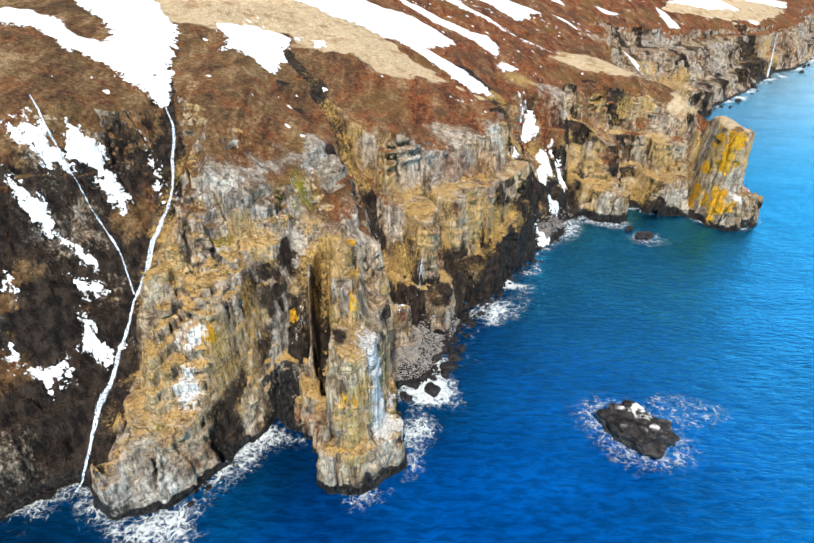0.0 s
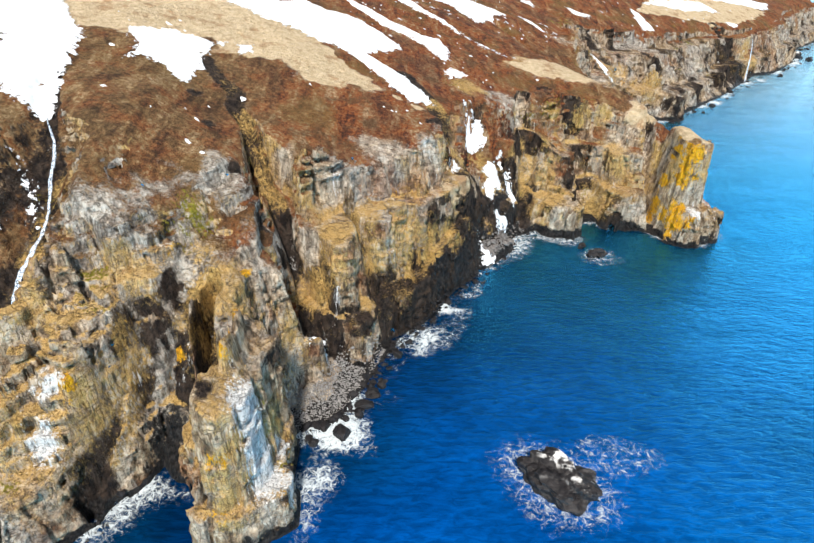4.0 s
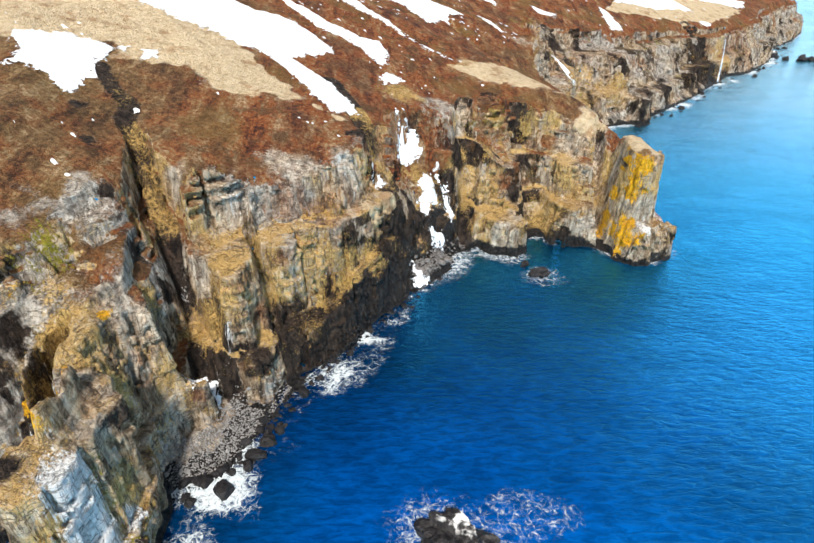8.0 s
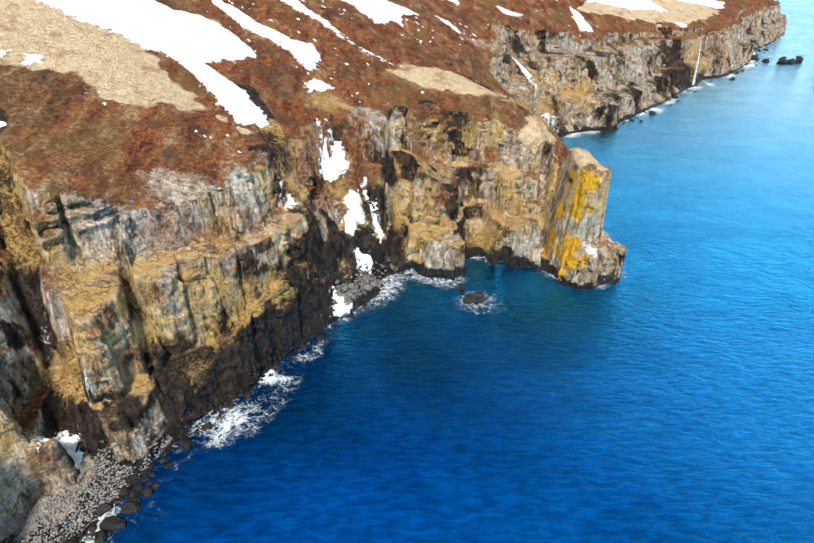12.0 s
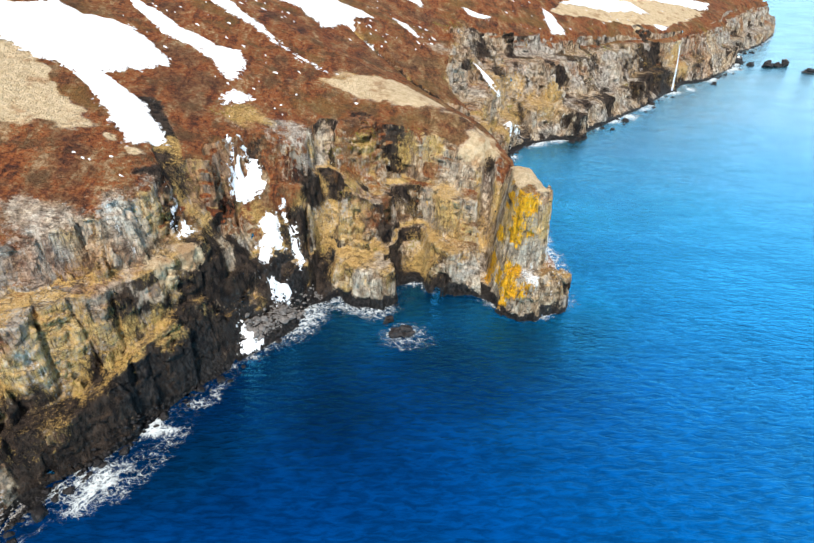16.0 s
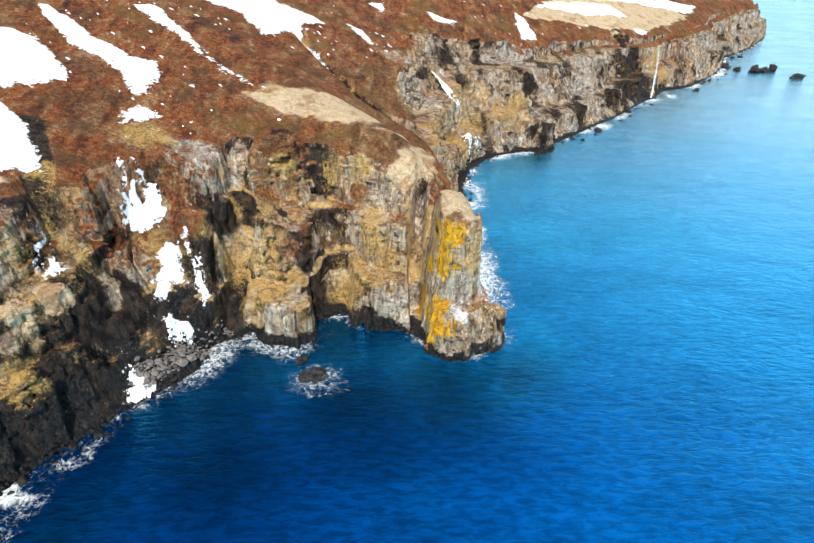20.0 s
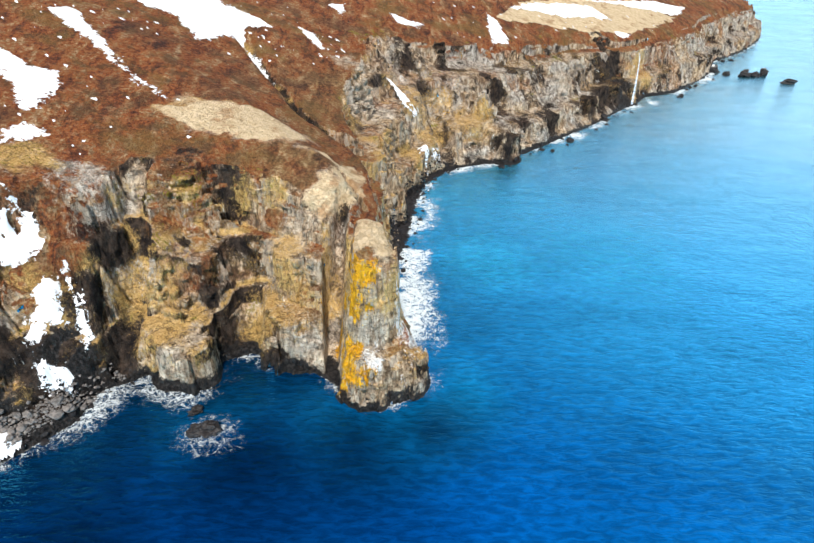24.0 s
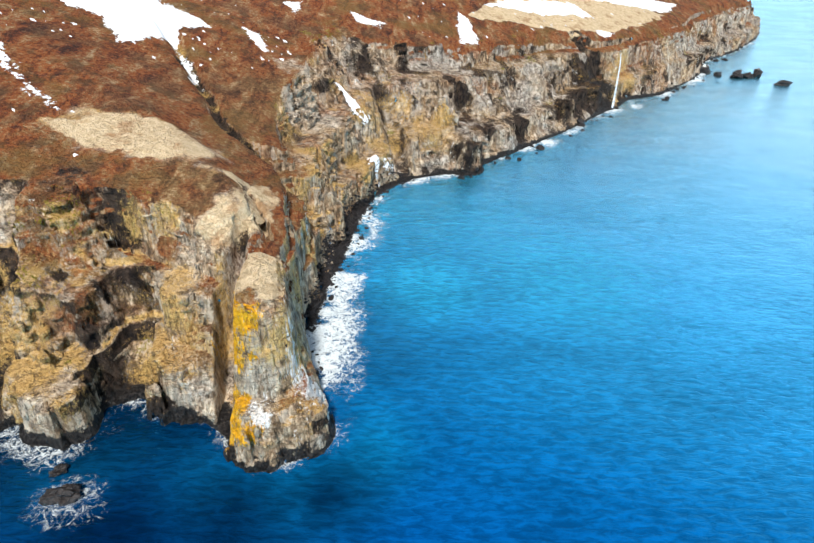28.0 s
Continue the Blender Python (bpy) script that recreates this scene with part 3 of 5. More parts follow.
# colour of the ground in known places, black also for shaded recesses: x, y, z, reach
MARKS = {
    "black": [(-34, 161, 55, 1.8), (-27, 149, 50, 1.9), (-17, 132, 46, 2.2), (-12, 127, 42, 2.1), (-10, 126, 36, 2.1), (-7, 125, 26, 2.6), (-4, 120, 18, 2.7), (2, 109, 15, 2.5), (27, 135, 6, 7.9), (18, 132, 14, 5.0), (33, 145, 9, 5.5), (41, 158, 12, 5.8), (48, 179, 17, 4.1), (60, 194, 21, 4.5), (36, 157, 20, 3.1), (-25, 103, 33, 2.0), (-25, 97, 24, 2.4), (-9, 76, 34, 1.9), (12, 120, 12, 3.6), (-26, 98, 26, 2.1), (-8, 134, 25, 2.2), (-66, 86, 25, 6.7), (-67, 76, 14, 6.8), (-65, 72, 5, 5.6)],
    "black_1": [(-59, 97, 28, 3.2), (-28, 100, 30, 1.8), (-54, 104, 34, 2.0), (32, 177, 44, 3.3), (36, 172, 35, 3.0), (42, 168, 23, 6.9), (47, 174, 16, 5.9), (34, 148, 9, 9.2), (28, 140, 10, 6.6), (44, 161, 9, 5.1), (56, 181, 5, 5.0), (63, 205, 29, 5.2), (64, 193, 6, 4.1), (88, 199, 3, 5.4), (97, 196, 3, 3.8), (58, 184, 8, 5.0), (30, 152, 24, 3.6), (40, 160, 16, 5.5), (62, 196, 18, 2.6), (85, 211, 25, 3.3), (90, 216, 26, 3.4), (62, 173, -0, 3.5), (62, 204, 27, 4.5), (75, 226, 40, 4.1)],
    "black_2": [(84, 205, 17, 3.4), (92, 202, 4, 4.0), (78, 211, 28, 2.9), (71, 312, 45, 2.0), (78, 305, 41, 2.0), (87, 292, 38, 1.9), (95, 278, 36, 2.1), (205, 368, 9, 7.7), (245, 408, 11, 9.0)],
    "pale": [(4, 143, 39, 6.2), (-9, 145, 43, 3.9), (16, 156, 41, 7.3), (-19, 128, 46, 4.7), (-28, 120, 46, 5.2), (-24, 108, 32, 3.9), (-9, 116, 38, 4.9), (-6, 110, 33, 4.8), (-2, 131, 27, 4.9), (27, 151, 27, 3.4), (-5, 118, 23, 4.7), (-37, 106, 48, 6.3), (-21, 125, 46, 4.6), (-10, 113, 37, 3.1), (-44, 64, 6, 6.1), (-34, 68, 14, 5.8), (9, 146, 38, 5.8), (-24, 105, 32, 3.0), (-32, 115, 48, 4.3), (-1, 72, 6, 3.2), (101, 211, 27, 6.7), (64, 220, 38, 5.5), (56, 212, 42, 4.7), (78, 187, 6, 5.6)],
    "pale_1": [(110, 195, 3, 6.6), (121, 189, 14, 5.0), (124, 184, 8, 4.1), (30, 163, 39, 6.5), (45, 178, 21, 4.2), (58, 212, 41, 4.9), (101, 215, 30, 5.7), (82, 192, 11, 3.3), (117, 311, 31, 7.8), (107, 329, 37, 7.6), (219, 400, 22, 8.5), (167, 359, 24, 6.2)],
    "ochre": [(5, 131, 32, 5.9), (-18, 118, 40, 6.2), (-10, 102, 33, 4.6), (22, 140, 21, 7.6), (-1, 127, 17, 3.2), (14, 135, 23, 4.3), (-23, 101, 23, 2.5), (-8, 80, 38, 1.9), (-5, 72, 32, 3.0), (-46, 70, 16, 6.0), (-51, 69, 11, 4.1), (-48, 79, 22, 4.0), (-43, 93, 36, 5.0), (-32, 103, 38, 5.1), (-20, 114, 38, 4.3), (-30, 84, 18, 5.5), (-7, 78, 36, 3.3), (-8, 69, 18, 3.5), (-33, 93, 24, 3.7), (73, 199, 19, 5.1), (71, 192, 7, 5.2), (102, 206, 18, 8.1), (94, 203, 7, 5.4), (79, 192, 11, 3.6)],
    "ochre_1": [(112, 208, 9, 4.0), (32, 168, 40, 4.4), (30, 150, 19, 5.4), (68, 206, 20, 3.9), (149, 352, 23, 9.3), (141, 325, 17, 7.6), (158, 342, 18, 6.8), (280, 449, 12, 12.4), (271, 435, 5, 6.6)],
    "moss": [(-24, 113, 40, 4.0), (-2, 82, 24, 2.8), (-1, 81, 17, 2.5), (-4, 88, 37, 2.3), (67, 215, 35, 2.4), (78, 220, 37, 4.6), (38, 212, 47, 3.6), (74, 218, 37, 3.5)],
    "white": [(-4, 80, 35, 2.2), (-4, 76, 29, 2.3), (-3, 74, 21, 2.4), (-3, 80, 27, 2.2), (-0, 84, 10, 2.2), (1, 77, 7, 2.0), (-40, 81, 28, 2.4), (124, 186, 13, 2.5)],
    "rusty": [(27, 155, 32, 6.7), (16, 150, 36, 5.8), (-9, 140, 32, 3.6), (-7, 105, 24, 3.2)],
    "orange": [(121, 191, 30, 3.0), (125, 191, 32, 2.4), (120, 189, 20, 2.6), (118, 187, 6, 3.0), (122, 185, 6, 2.4), (-23, 97, 21, 1.5), (-10, 107, 35, 1.5), (-9, 88, 36, 2.0), (-9, 68, 12, 1.8), (-36, 82, 27, 1.2), (-7, 70, 22, 1.7), (120, 196, 33, 3.5), (119, 192, 25, 3.0), (118, 189, 11, 2.8), (122, 184, 10, 2.2)],
    "gold": [(76, 219, 35, 4.0), (82, 217, 33, 4.5), (88, 220, 34, 4.0), (64, 214, 36, 3.0), (99, 222, 36, 3.0), (44, 214, 46, 5.0), (68, 206, 22, 2.5), (112, 212, 30, 2.0), (30, 148, 16, 3.5), (36, 155, 17, 3.0), (24, 142, 15, 3.0)],
    "heath": [(76, 216, 35, 7.5), (36, 206, 46, 8.0), (43, 216, 46, 6.9), (54, 206, 40, 5.2), (53, 199, 30, 5.1), (82, 206, 19, 3.8)],
    "sod": [(121, 206, 35, 5.1), (111, 222, 37, 5.6), (94, 246, 43, 9.5), (78, 246, 45, 7.8), (39, 167, 28, 2.9), (35, 161, 29, 3.1)],
}

def poly_distance(x, y, poly):
    """Distance inside a polygon, negative outside."""
    p = np.array(poly, float)
    d, _ = dist_line(x, y, np.concatenate([p, p[:1]]))
    return np.where(inside(x, y, p), d, -d)


# dry tan grass on the slopes, in plan; the rest of the turf is heath
TAN = [
    [(-75, 175), (-85, 215), (-60, 250), (-20, 240), (-5, 210), (5, 200), (17, 190), (26, 182), (16, 186), (3, 184), (-9, 182), (-16, 190), (-35, 184), (-37, 195), (-47, 187), (-54, 181)],
    [(62, 246), (80, 249), (86, 256), (93, 246), (94, 239), (82, 239), (70, 242)],
    [(107, 237), (115, 241), (120, 235), (120, 224), (116, 220), (113, 228)],
    [(115, 195), (128, 195), (128, 210), (117, 213)],
    [(185, 440), (230, 448), (275, 470), (330, 530), (300, 540), (250, 505), (205, 475)],
]


# ---- the land: voxels round the smooth form, worked into columns, joints and ledges ----
def gully_line(x, y):
    """Distance to the floor of the nearest gully."""
    best = np.full(x.shape, 99.0)
    mx, my = x + 1.6 * vnoise(x / 8, y / 8, None, 61), y + 1.6 * vnoise(x / 8, y / 8, None, 62)
    for line, w, _ in GULLIES:
        d, _ = dist_line(mx, my, np.array(line, float)[:, :2])
        best = np.minimum(best, d - w)
    return best


def flows(x, y, z):
    """Height within its lava flow, 0..1, the flow's number and its thickness."""
    zz = z + 1.6 * vnoise(x / 26, y / 26, None, 5)
    far = smooth(330, 380, y + 0.4 * x)
    low = 12.0 + 3.0 * vnoise(x / 40, y / 40, None, 6) + 4.0 * smooth(22, 40, x) * smooth(62, 50, x)
    high = 30.0 + 7.0 * smooth(0, -22, x) - 6.0 * smooth(70, 80, x) + 3.0 * far
    n = (zz > low).astype(int) + (zz > high)
    bot = np.where(n == 0, -3.0, np.where(n == 1, low, high))
    top = np.where(n == 0, low, np.where(n == 1, high, high + 17.0))
    return np.clip((zz - bot) / (top - bot), 0, 1), n, top - bot


def relief(x, y, z, rocky, lean, brow):
    """How far the rock stands out from the smooth form, in metres; lean: how far the form lies back."""
    wx, wy = x + 0.7 * vnoise(x / 6, y / 6, z / 14, 3), y + 0.7 * vnoise(x / 6, y / 6, z / 14, 4)
    q, n, thick = flows(x, y, z)
    shift = n * 37.0
    c1, e1 = cells(wx / 6.2 + shift, wy / 6.2, 11)
    block = np.where(q > 0.66, np.floor(z / 2.3 + c1 * 7.0) + 40, np.floor(z / 6.5 + c1 * 7.0))
    c2, e2 = cells(wx / 2.3 + block * 13.0 + shift, wy / 2.3, 12)
    r = 1.5 * vnoise(x / 13, y / 13, z / 40, 6) + (c1 - 0.5) * 2.8 + (c2 - 0.5) * 1.35
    r = r - 2.2 * smooth(0.22, 0.0, e1) * smooth(0.3, 0.6, vnoise(x / 9, y / 9, None, 8) * 0.5 + 0.5) - 0.6 * smooth(0.2, 0.0, e2)
    step = 0.4 + 0.6 * smooth(-0.5, 0.2, vnoise(x / 19, y / 19, None, 9))
    step = step * (1 - 0.6 * smooth(-3, -16, x)) + 0.3 * smooth(-8, 0, x) * smooth(46, 38, x)
    r = r + (q - 0.6) * thick * 0.72 * lean * step
    zz = (z + 1.2 * vnoise(x / 9, y / 9, None, 13)) / 3.1
    r = r + (zz - np.floor(zz) - 0.5) * 2.2 * lean * smooth(-0.2, 0.3, vnoise(x / 9, y / 9, z / 7, 14))
    r = r + 0.6 * fbm(x / 3.5, y / 3.5, z / 3.0, 3, 21)
    r = np.where(r > 0, r * brow, r)
    r = np.maximum(r, -0.7 - 0.6 * np.maximum(z, 0))
    return np.clip(r * rocky, -4.6, 4.6) + 0.2 * fbm(x / 4, y / 4, None, 2, 31) * (1 - rocky)


def spot(x, y, items):
    """The strongest of some soft round patches: x, y, reach."""
    r = np.zeros(x.shape)
    for sx, sy, w in items:
        r = np.maximum(r, np.exp(-((x - sx) ** 2 + (y - sy) ** 2) / (w * w)))
    return r


def marked(x, y, z, kind):
    """How strongly the known places of a kind colour each point."""
    r = np.zeros(x.shape)
    for key in (kind, kind + "_1", kind + "_2"):
        for sx, sy, sz, w in MARKS.get(key, ()):
            w = max(w, 1.2) * 0.95
            i = np.nonzero((np.abs(x - sx) < 3 * w) & (np.abs(y - sy) < 3 * w))[0]
            f = max(w, 2.5)
            u, v, t = (x[i] - sx) / w, (y[i] - sy) / w, (z[i] - sz) / (1.25 * w)
            torn = 1.5 * fbm(x[i] / f, y[i] / f, z[i] / (1.6 * f), 3, 301)
            e = smooth(1.9, 0.3, np.sqrt(u * u + v * v + t * t) + torn)
            r[i] = np.maximum(r[i], e)
    return r


def surface_net(cell, x0, x1, y0, y1, keep, tile=40):
    """Mesh of the land between these bounds where keep(x, y, h) holds: vertices and quads."""
    ids, pts, quads = [], [], []
    big = 1 << 20
    nt = max(4, int(tile / cell))
    nx, ny = int((x1 - x0) / cell), int((y1 - y0) / cell)
    for i0 in range(0, nx, nt):
        for j0 in range(0, ny, nt):
            i = np.arange(i0 - 1, min(i0 + nt, nx) + 2)
            j = np.arange(j0 - 1, min(j0 + nt, ny) + 2)
            X, Y = np.meshgrid(x0 + i * cell, y0 + j * cell, indexing="ij")
            H = height(X, Y)
            use = keep(X, Y, H)
            if not use.any():
                continue
            gx, gy = np.gradient(H, cell)
            g = np.minimum(np.hypot(gx, gy), 6.0)
            for _ in range(3):
                p = np.pad(g, 1, mode="edge")
                g = (p[:-2, 1:-1] + p[2:, 1:-1] + p[1:-1, :-2] + p[1:-1, 2:] + 2 * g) / 6
            dr, _ = dist_line(X, Y, RIM[:, :2])
            up = inside(X, Y, np.concatenate([RIM[:, :2], [(-900, 1400), (-900, -90)]]))
            rocky = np.maximum(smooth(0.62, 1.15, g), np.where(up, 0, smooth(3, 9, dr)) * smooth(0.15, 0.5, g))
            rocky = rocky * (1 - 0.85 * spot(X, Y, [(45, 200, 6), (52, 190, 6), (58, 192, 4), (40, 176, 5), (48, 169, 6), (55, 179, 5), (3, 114, 8), (2, 104, 7)]))
            rocky = rocky * (0.25 + 0.75 * smooth(-0.5, 2.5, gully_line(X, Y)))
            rocky = rocky * np.where(X < -59 + 0.12 * (Y - 66), 0.45, 1.0)
            cap, _ = dist_line(X, Y, np.array([(122.5, 197.5), (120.5, 206)]))
            rocky = np.where(cap < 12, rocky * (0.12 + 0.4 * smooth(3.5, 5.5, cap)), rocky)
            brow = np.where(up, 0.1, smooth(-1, 8, dr)) * (0.1 + 0.9 * smooth(0.3, 4.0, gully_line(X, Y)))
            c = 1 / np.sqrt(1 + g * g)
            k0, k1 = -3, int((H[use].max() + 5) / cell) + 1
            z = np.arange(k0, k1 + 1) * cell
            F = (H[:, :, None] - z) * c[:, :, None]
            a, b, d = np.nonzero((np.abs(F) < 5.0) & use[:, :, None])
            F[a, b, d] += relief(X[a, b], Y[a, b], z[d], rocky[a, b], c[a, b], brow[a, b])
            S = F > 0
            # one vertex in each cell that the surface crosses
            total, count = np.zeros((*[n - 1 for n in F.shape], 3)), np.zeros([n - 1 for n in F.shape])
            for axis in range(3):
                lo = [slice(None)] * 3
                hi = [slice(None)] * 3
                lo[axis], hi[axis] = slice(None, -1), slice(1, None)
                fa, fb = F[tuple(lo)], F[tuple(hi)]
                cross = S[tuple(lo)] != S[tuple(hi)]
                t = np.where(cross, fa / np.where(cross, fa - fb, 1), 0)
                o1, o2 = [n for n in range(3) if n != axis]
                for u in (0, 1):
                    for v in (0, 1):
                        sl = [slice(None)] * 3
                        sl[o1], sl[o2] = slice(u, F.shape[o1] - 1 + u), slice(v, F.shape[o2] - 1 + v)
                        m = cross[tuple(sl)]
                        count += m
                        total[..., axis] += np.where(m, t[tuple(sl)], 0)
                        total[..., o1] += m * u
                        total[..., o2] += m * v
            ok = count > 0
            ok[0], ok[-1], ok[:, 0], ok[:, -1] = False, False, False, False
            a, b, d = np.nonzero(ok)
            off = total[a, b, d] / count[a, b, d][:, None]
            ids.append(((a + i[0]) * big + (b + j[0])) * 4096 + (d + 8))
            pts.append(np.stack([x0 + (a + i[0] + off[:, 0]) * cell, y0 + (b + j[0] + off[:, 1]) * cell, (d + k0 + off[:, 2]) * cell], 1))
            key = lambda p, q, r: ((p + i[0]) * big + (q + j[0])) * 4096 + (r + 8)
            own = use.copy()
            own[0], own[-2:], own[:, 0], own[:, -2:] = False, False, False, False
            for axis in range(3):
                lo, hi = [slice(None)] * 3, [slice(None)] * 3
                lo[axis], hi[axis] = slice(None, -1), slice(1, None)
                cross = S[tuple(lo)] != S[tuple(hi)]
                a, b, d = np.nonzero(cross & own[:cross.shape[0], :cross.shape[1], None])
                good = d > 0
                a, b, d = a[good], b[good], d[good]
                up = S[a, b, d]
                o = np.zeros((4, 3), int)
                o1, o2 = (axis + 1) % 3, (axis + 2) % 3
                o[1, o1], o[2, o1], o[2, o2], o[3, o2] = -1, -1, -1, -1
                q = np.stack([key(a + v[0], b + v[1], d + v[2]) for v in o], 1)
                quads.append(np.where(up[:, None], q, q[:, ::-1]))
    ids, pts, quads = np.concatenate(ids), np.concatenate(pts), np.concatenate(quads)
    ids, first = np.unique(ids, return_index=True)
    pts = pts[first]
    q = np.minimum(np.searchsorted(ids, quads), len(ids) - 1)
    q = q[(ids[q] == quads).all(1)]
    return pts, q


def cover(p, normal):
    """The masks of the land at its vertices: cover (grass, heath, moss), stain (lichen, droppings, wet), tone (rust, orange, dark)."""
    x, y, z = p.T
    flat = normal[:, 2]
    dr, _ = dist_line(x, y, RIM[:, :2])
    up = inside(x, y, np.concatenate([RIM[:, :2], [(-900, 1400), (-900, -90)]]))
    inland = np.where(up, dr, -dr)
    big, mid = fbm(x / 38, y / 38, None, 3, 41), fbm(x / 11, y / 11, z / 11, 3, 42)
    small = fbm(x / 3.2, y / 3.2, z / 3.2, 3, 49)
    brow = 0.22 * smooth(-15, -4, inland + 5 * mid)
    brow = np.maximum(brow, 0.36 * spot(x, y, [(80, 216, 14), (95, 218, 12), (104, 206, 8), (60, 205, 10), (48, 204, 8)]))
    green = smooth(0.62, 0.78, flat + 0.14 * small + brow) * smooth(3.0, 6.0, z)
    face = smooth(-3.0, -13.0, inland + 4 * mid) * (1 - spot(x, y, [(121, 202, 12)]))
    tan = np.zeros(x.shape)
    for poly in TAN:
        tan = np.maximum(tan, smooth(-2.0, 2.0, poly_distance(x, y, poly) + 4.5 * mid + 3.0 * small))
    tan = np.maximum(tan, 0.6 * smooth(0.35, 0.75, big + 0.6 * small) * smooth(20, 45, inland))
    grass = green * tan * (1 - face)
    heath = green * (1 - tan) * (1 - 0.75 * face)
    heath = np.maximum(heath, 0.8 * green * spot(x, y, [(80, 218, 10), (58, 205, 9), (66, 214, 9), (95, 222, 9), (45, 205, 8)]))
    moss = green * smooth(0.15, 0.6, fbm(x / 9, y / 9, z / 9, 3, 43)) * 0.55 * smooth(12, -2, inland)
    moss = np.maximum(moss, 0.7 * spot(x, y, [(3, 84, 4), (-23, 118, 5)]))
    lichen = smooth(-0.35, 0.45, fbm(x / 7, y / 7, z / 12, 3, 44)) * 0.7
    gl = gully_line(x, y)
    slot = smooth(0.5, -3.0, inland) * smooth(2.2, 0.4, gl)
    grass, heath = grass * (1 - slot), heath * (1 - slot)
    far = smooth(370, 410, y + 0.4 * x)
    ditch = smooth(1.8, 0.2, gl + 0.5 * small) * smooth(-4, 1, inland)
    grass, heath, moss = grass * (1 - ditch), heath * (1 - 0.9 * ditch), moss * (1 - ditch)
    lichen = np.maximum(lichen * (1 - 0.6 * far), green * face * smooth(-0.5, 0.3, mid + big) * (0.85 - 0.5 * far))
    lichen = np.maximum(lichen, 0.62 * spot(x, y, [(-44, 72, 11), (-9, 78, 6), (165, 345, 12), (118, 190, 7)]) + 0.25 * mid)
    lichen = np.maximum(lichen * (1 - 0.7 * spot(x, y, [(84, 212, 13), (98, 212, 10)])), 0.66 * spot(x, y, [(76, 194, 10), (104, 204, 12)]) * smooth(24, 15, z + 3 * small))
    gorge = smooth(-57, -62, x - 0.12 * (y - 66)) * smooth(68, 50, z)
    lichen = lichen * smooth(3.5, 8.0, z + 2 * mid) * (1 - 0.85 * gorge)
    heath = np.maximum(heath, np.maximum(grass, 0.62 * smooth(-0.15, 0.35, mid + 0.4 * small)) * gorge)
    grass, moss = grass * (1 - gorge), moss * (1 - 0.5 * gorge)
    guano = smooth(0.25, 0.65, fbm(x / 6, y / 6, z / 20, 3, 45)) * 0.5
    guano = np.maximum(guano, 1.1 * spot(x, y, [(-2.6, 76.4, 4.6), (133, 195, 5), (-40, 77, 2.5)]) * smooth(42, 34, z))
    wet = smooth(2.8, 0.4, z + 1.5 * mid + 1.4 * small)
    wet = np.maximum(wet, 0.8 * spot(x, y, [(57, 186, 9), (50, 170, 9), (42, 156, 9), (68, 200, 5), (-24, 88, 6), (262, 432, 16), (33, 146, 8)]) * smooth(21, 12, z + 5 * mid) * (1 - 0.6 * green))
    wet = np.maximum(wet, 0.9 * smooth(6.0, 2.5, z + 2 * mid) * spot(x, y, [(72, 187, 8), (80, 188, 8), (92, 192, 8), (104, 193, 8), (128, 190, 9), (136, 193, 6), (-55, 64, 8), (-6, 72, 6)]))
    rust = smooth(-0.2, 0.5, fbm(x / 13, y / 13, z / 9, 3, 46)) * 0.62
    # rust-brown rock of the headland, with the alcove's reddish shadow painted in
    rust = np.maximum(rust, (0.62 + 0.5 * mid) * spot(x, y, [(80, 216, 17), (97, 212, 13), (68, 204, 12), (94, 226, 13)]) * smooth(14, 24, z + 4 * small))
    rust = np.maximum(rust, 0.6 * spot(x, y, [(-18, 92, 5), (300, 470, 30)]))
    rust = np.maximum(rust, 0.75 * smooth(-12, -3, inland + 4 * mid) * smooth(140, 95, x) * smooth(-20, 5, x))
    orange = smooth(0.3, 0.75, fbm(x / 5, y / 5, z / 8, 2, 47)) * 0.5
    orange = np.maximum(orange, 0.85 * spot(x, y, [(117, 199, 4.5), (118, 193, 4), (116, 188, 4), (-9, 80, 3)]) * smooth(-0.3, 0.1, fbm(x / 6, y / 6, z / 3, 2, 57)))
    dark = smooth(0.0, 0.6, fbm(x / 11, y / 11, z / 7, 3, 48)) * 0.62
    # gully floors painted near black, as the shade in deep chimneys
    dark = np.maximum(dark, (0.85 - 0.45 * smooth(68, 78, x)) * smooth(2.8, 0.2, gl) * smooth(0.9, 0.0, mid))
    # shading of the headland's crest blocks and clefts, painted dark
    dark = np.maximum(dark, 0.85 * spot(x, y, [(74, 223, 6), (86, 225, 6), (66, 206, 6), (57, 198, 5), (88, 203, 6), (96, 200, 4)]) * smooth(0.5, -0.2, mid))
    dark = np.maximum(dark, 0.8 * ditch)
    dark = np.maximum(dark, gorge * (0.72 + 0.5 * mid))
    dark = np.maximum(dark, (0.85 + 0.35 * mid) * spot(x, y, [(20, 134, 9), (26, 138, 12), (35, 150, 13), (48, 165, 13), (58, 186, 12), (56, 202, 9), (262, 430, 22)]) * smooth(30, 17, z + 5 * mid))
    # shadow of the headland alcove, painted dark
    dark = np.maximum(dark, (0.5 + 0.7 * mid) * spot(x, y, [(82, 220, 13), (64, 208, 11), (88, 208, 8)]) * smooth(8, 16, z))
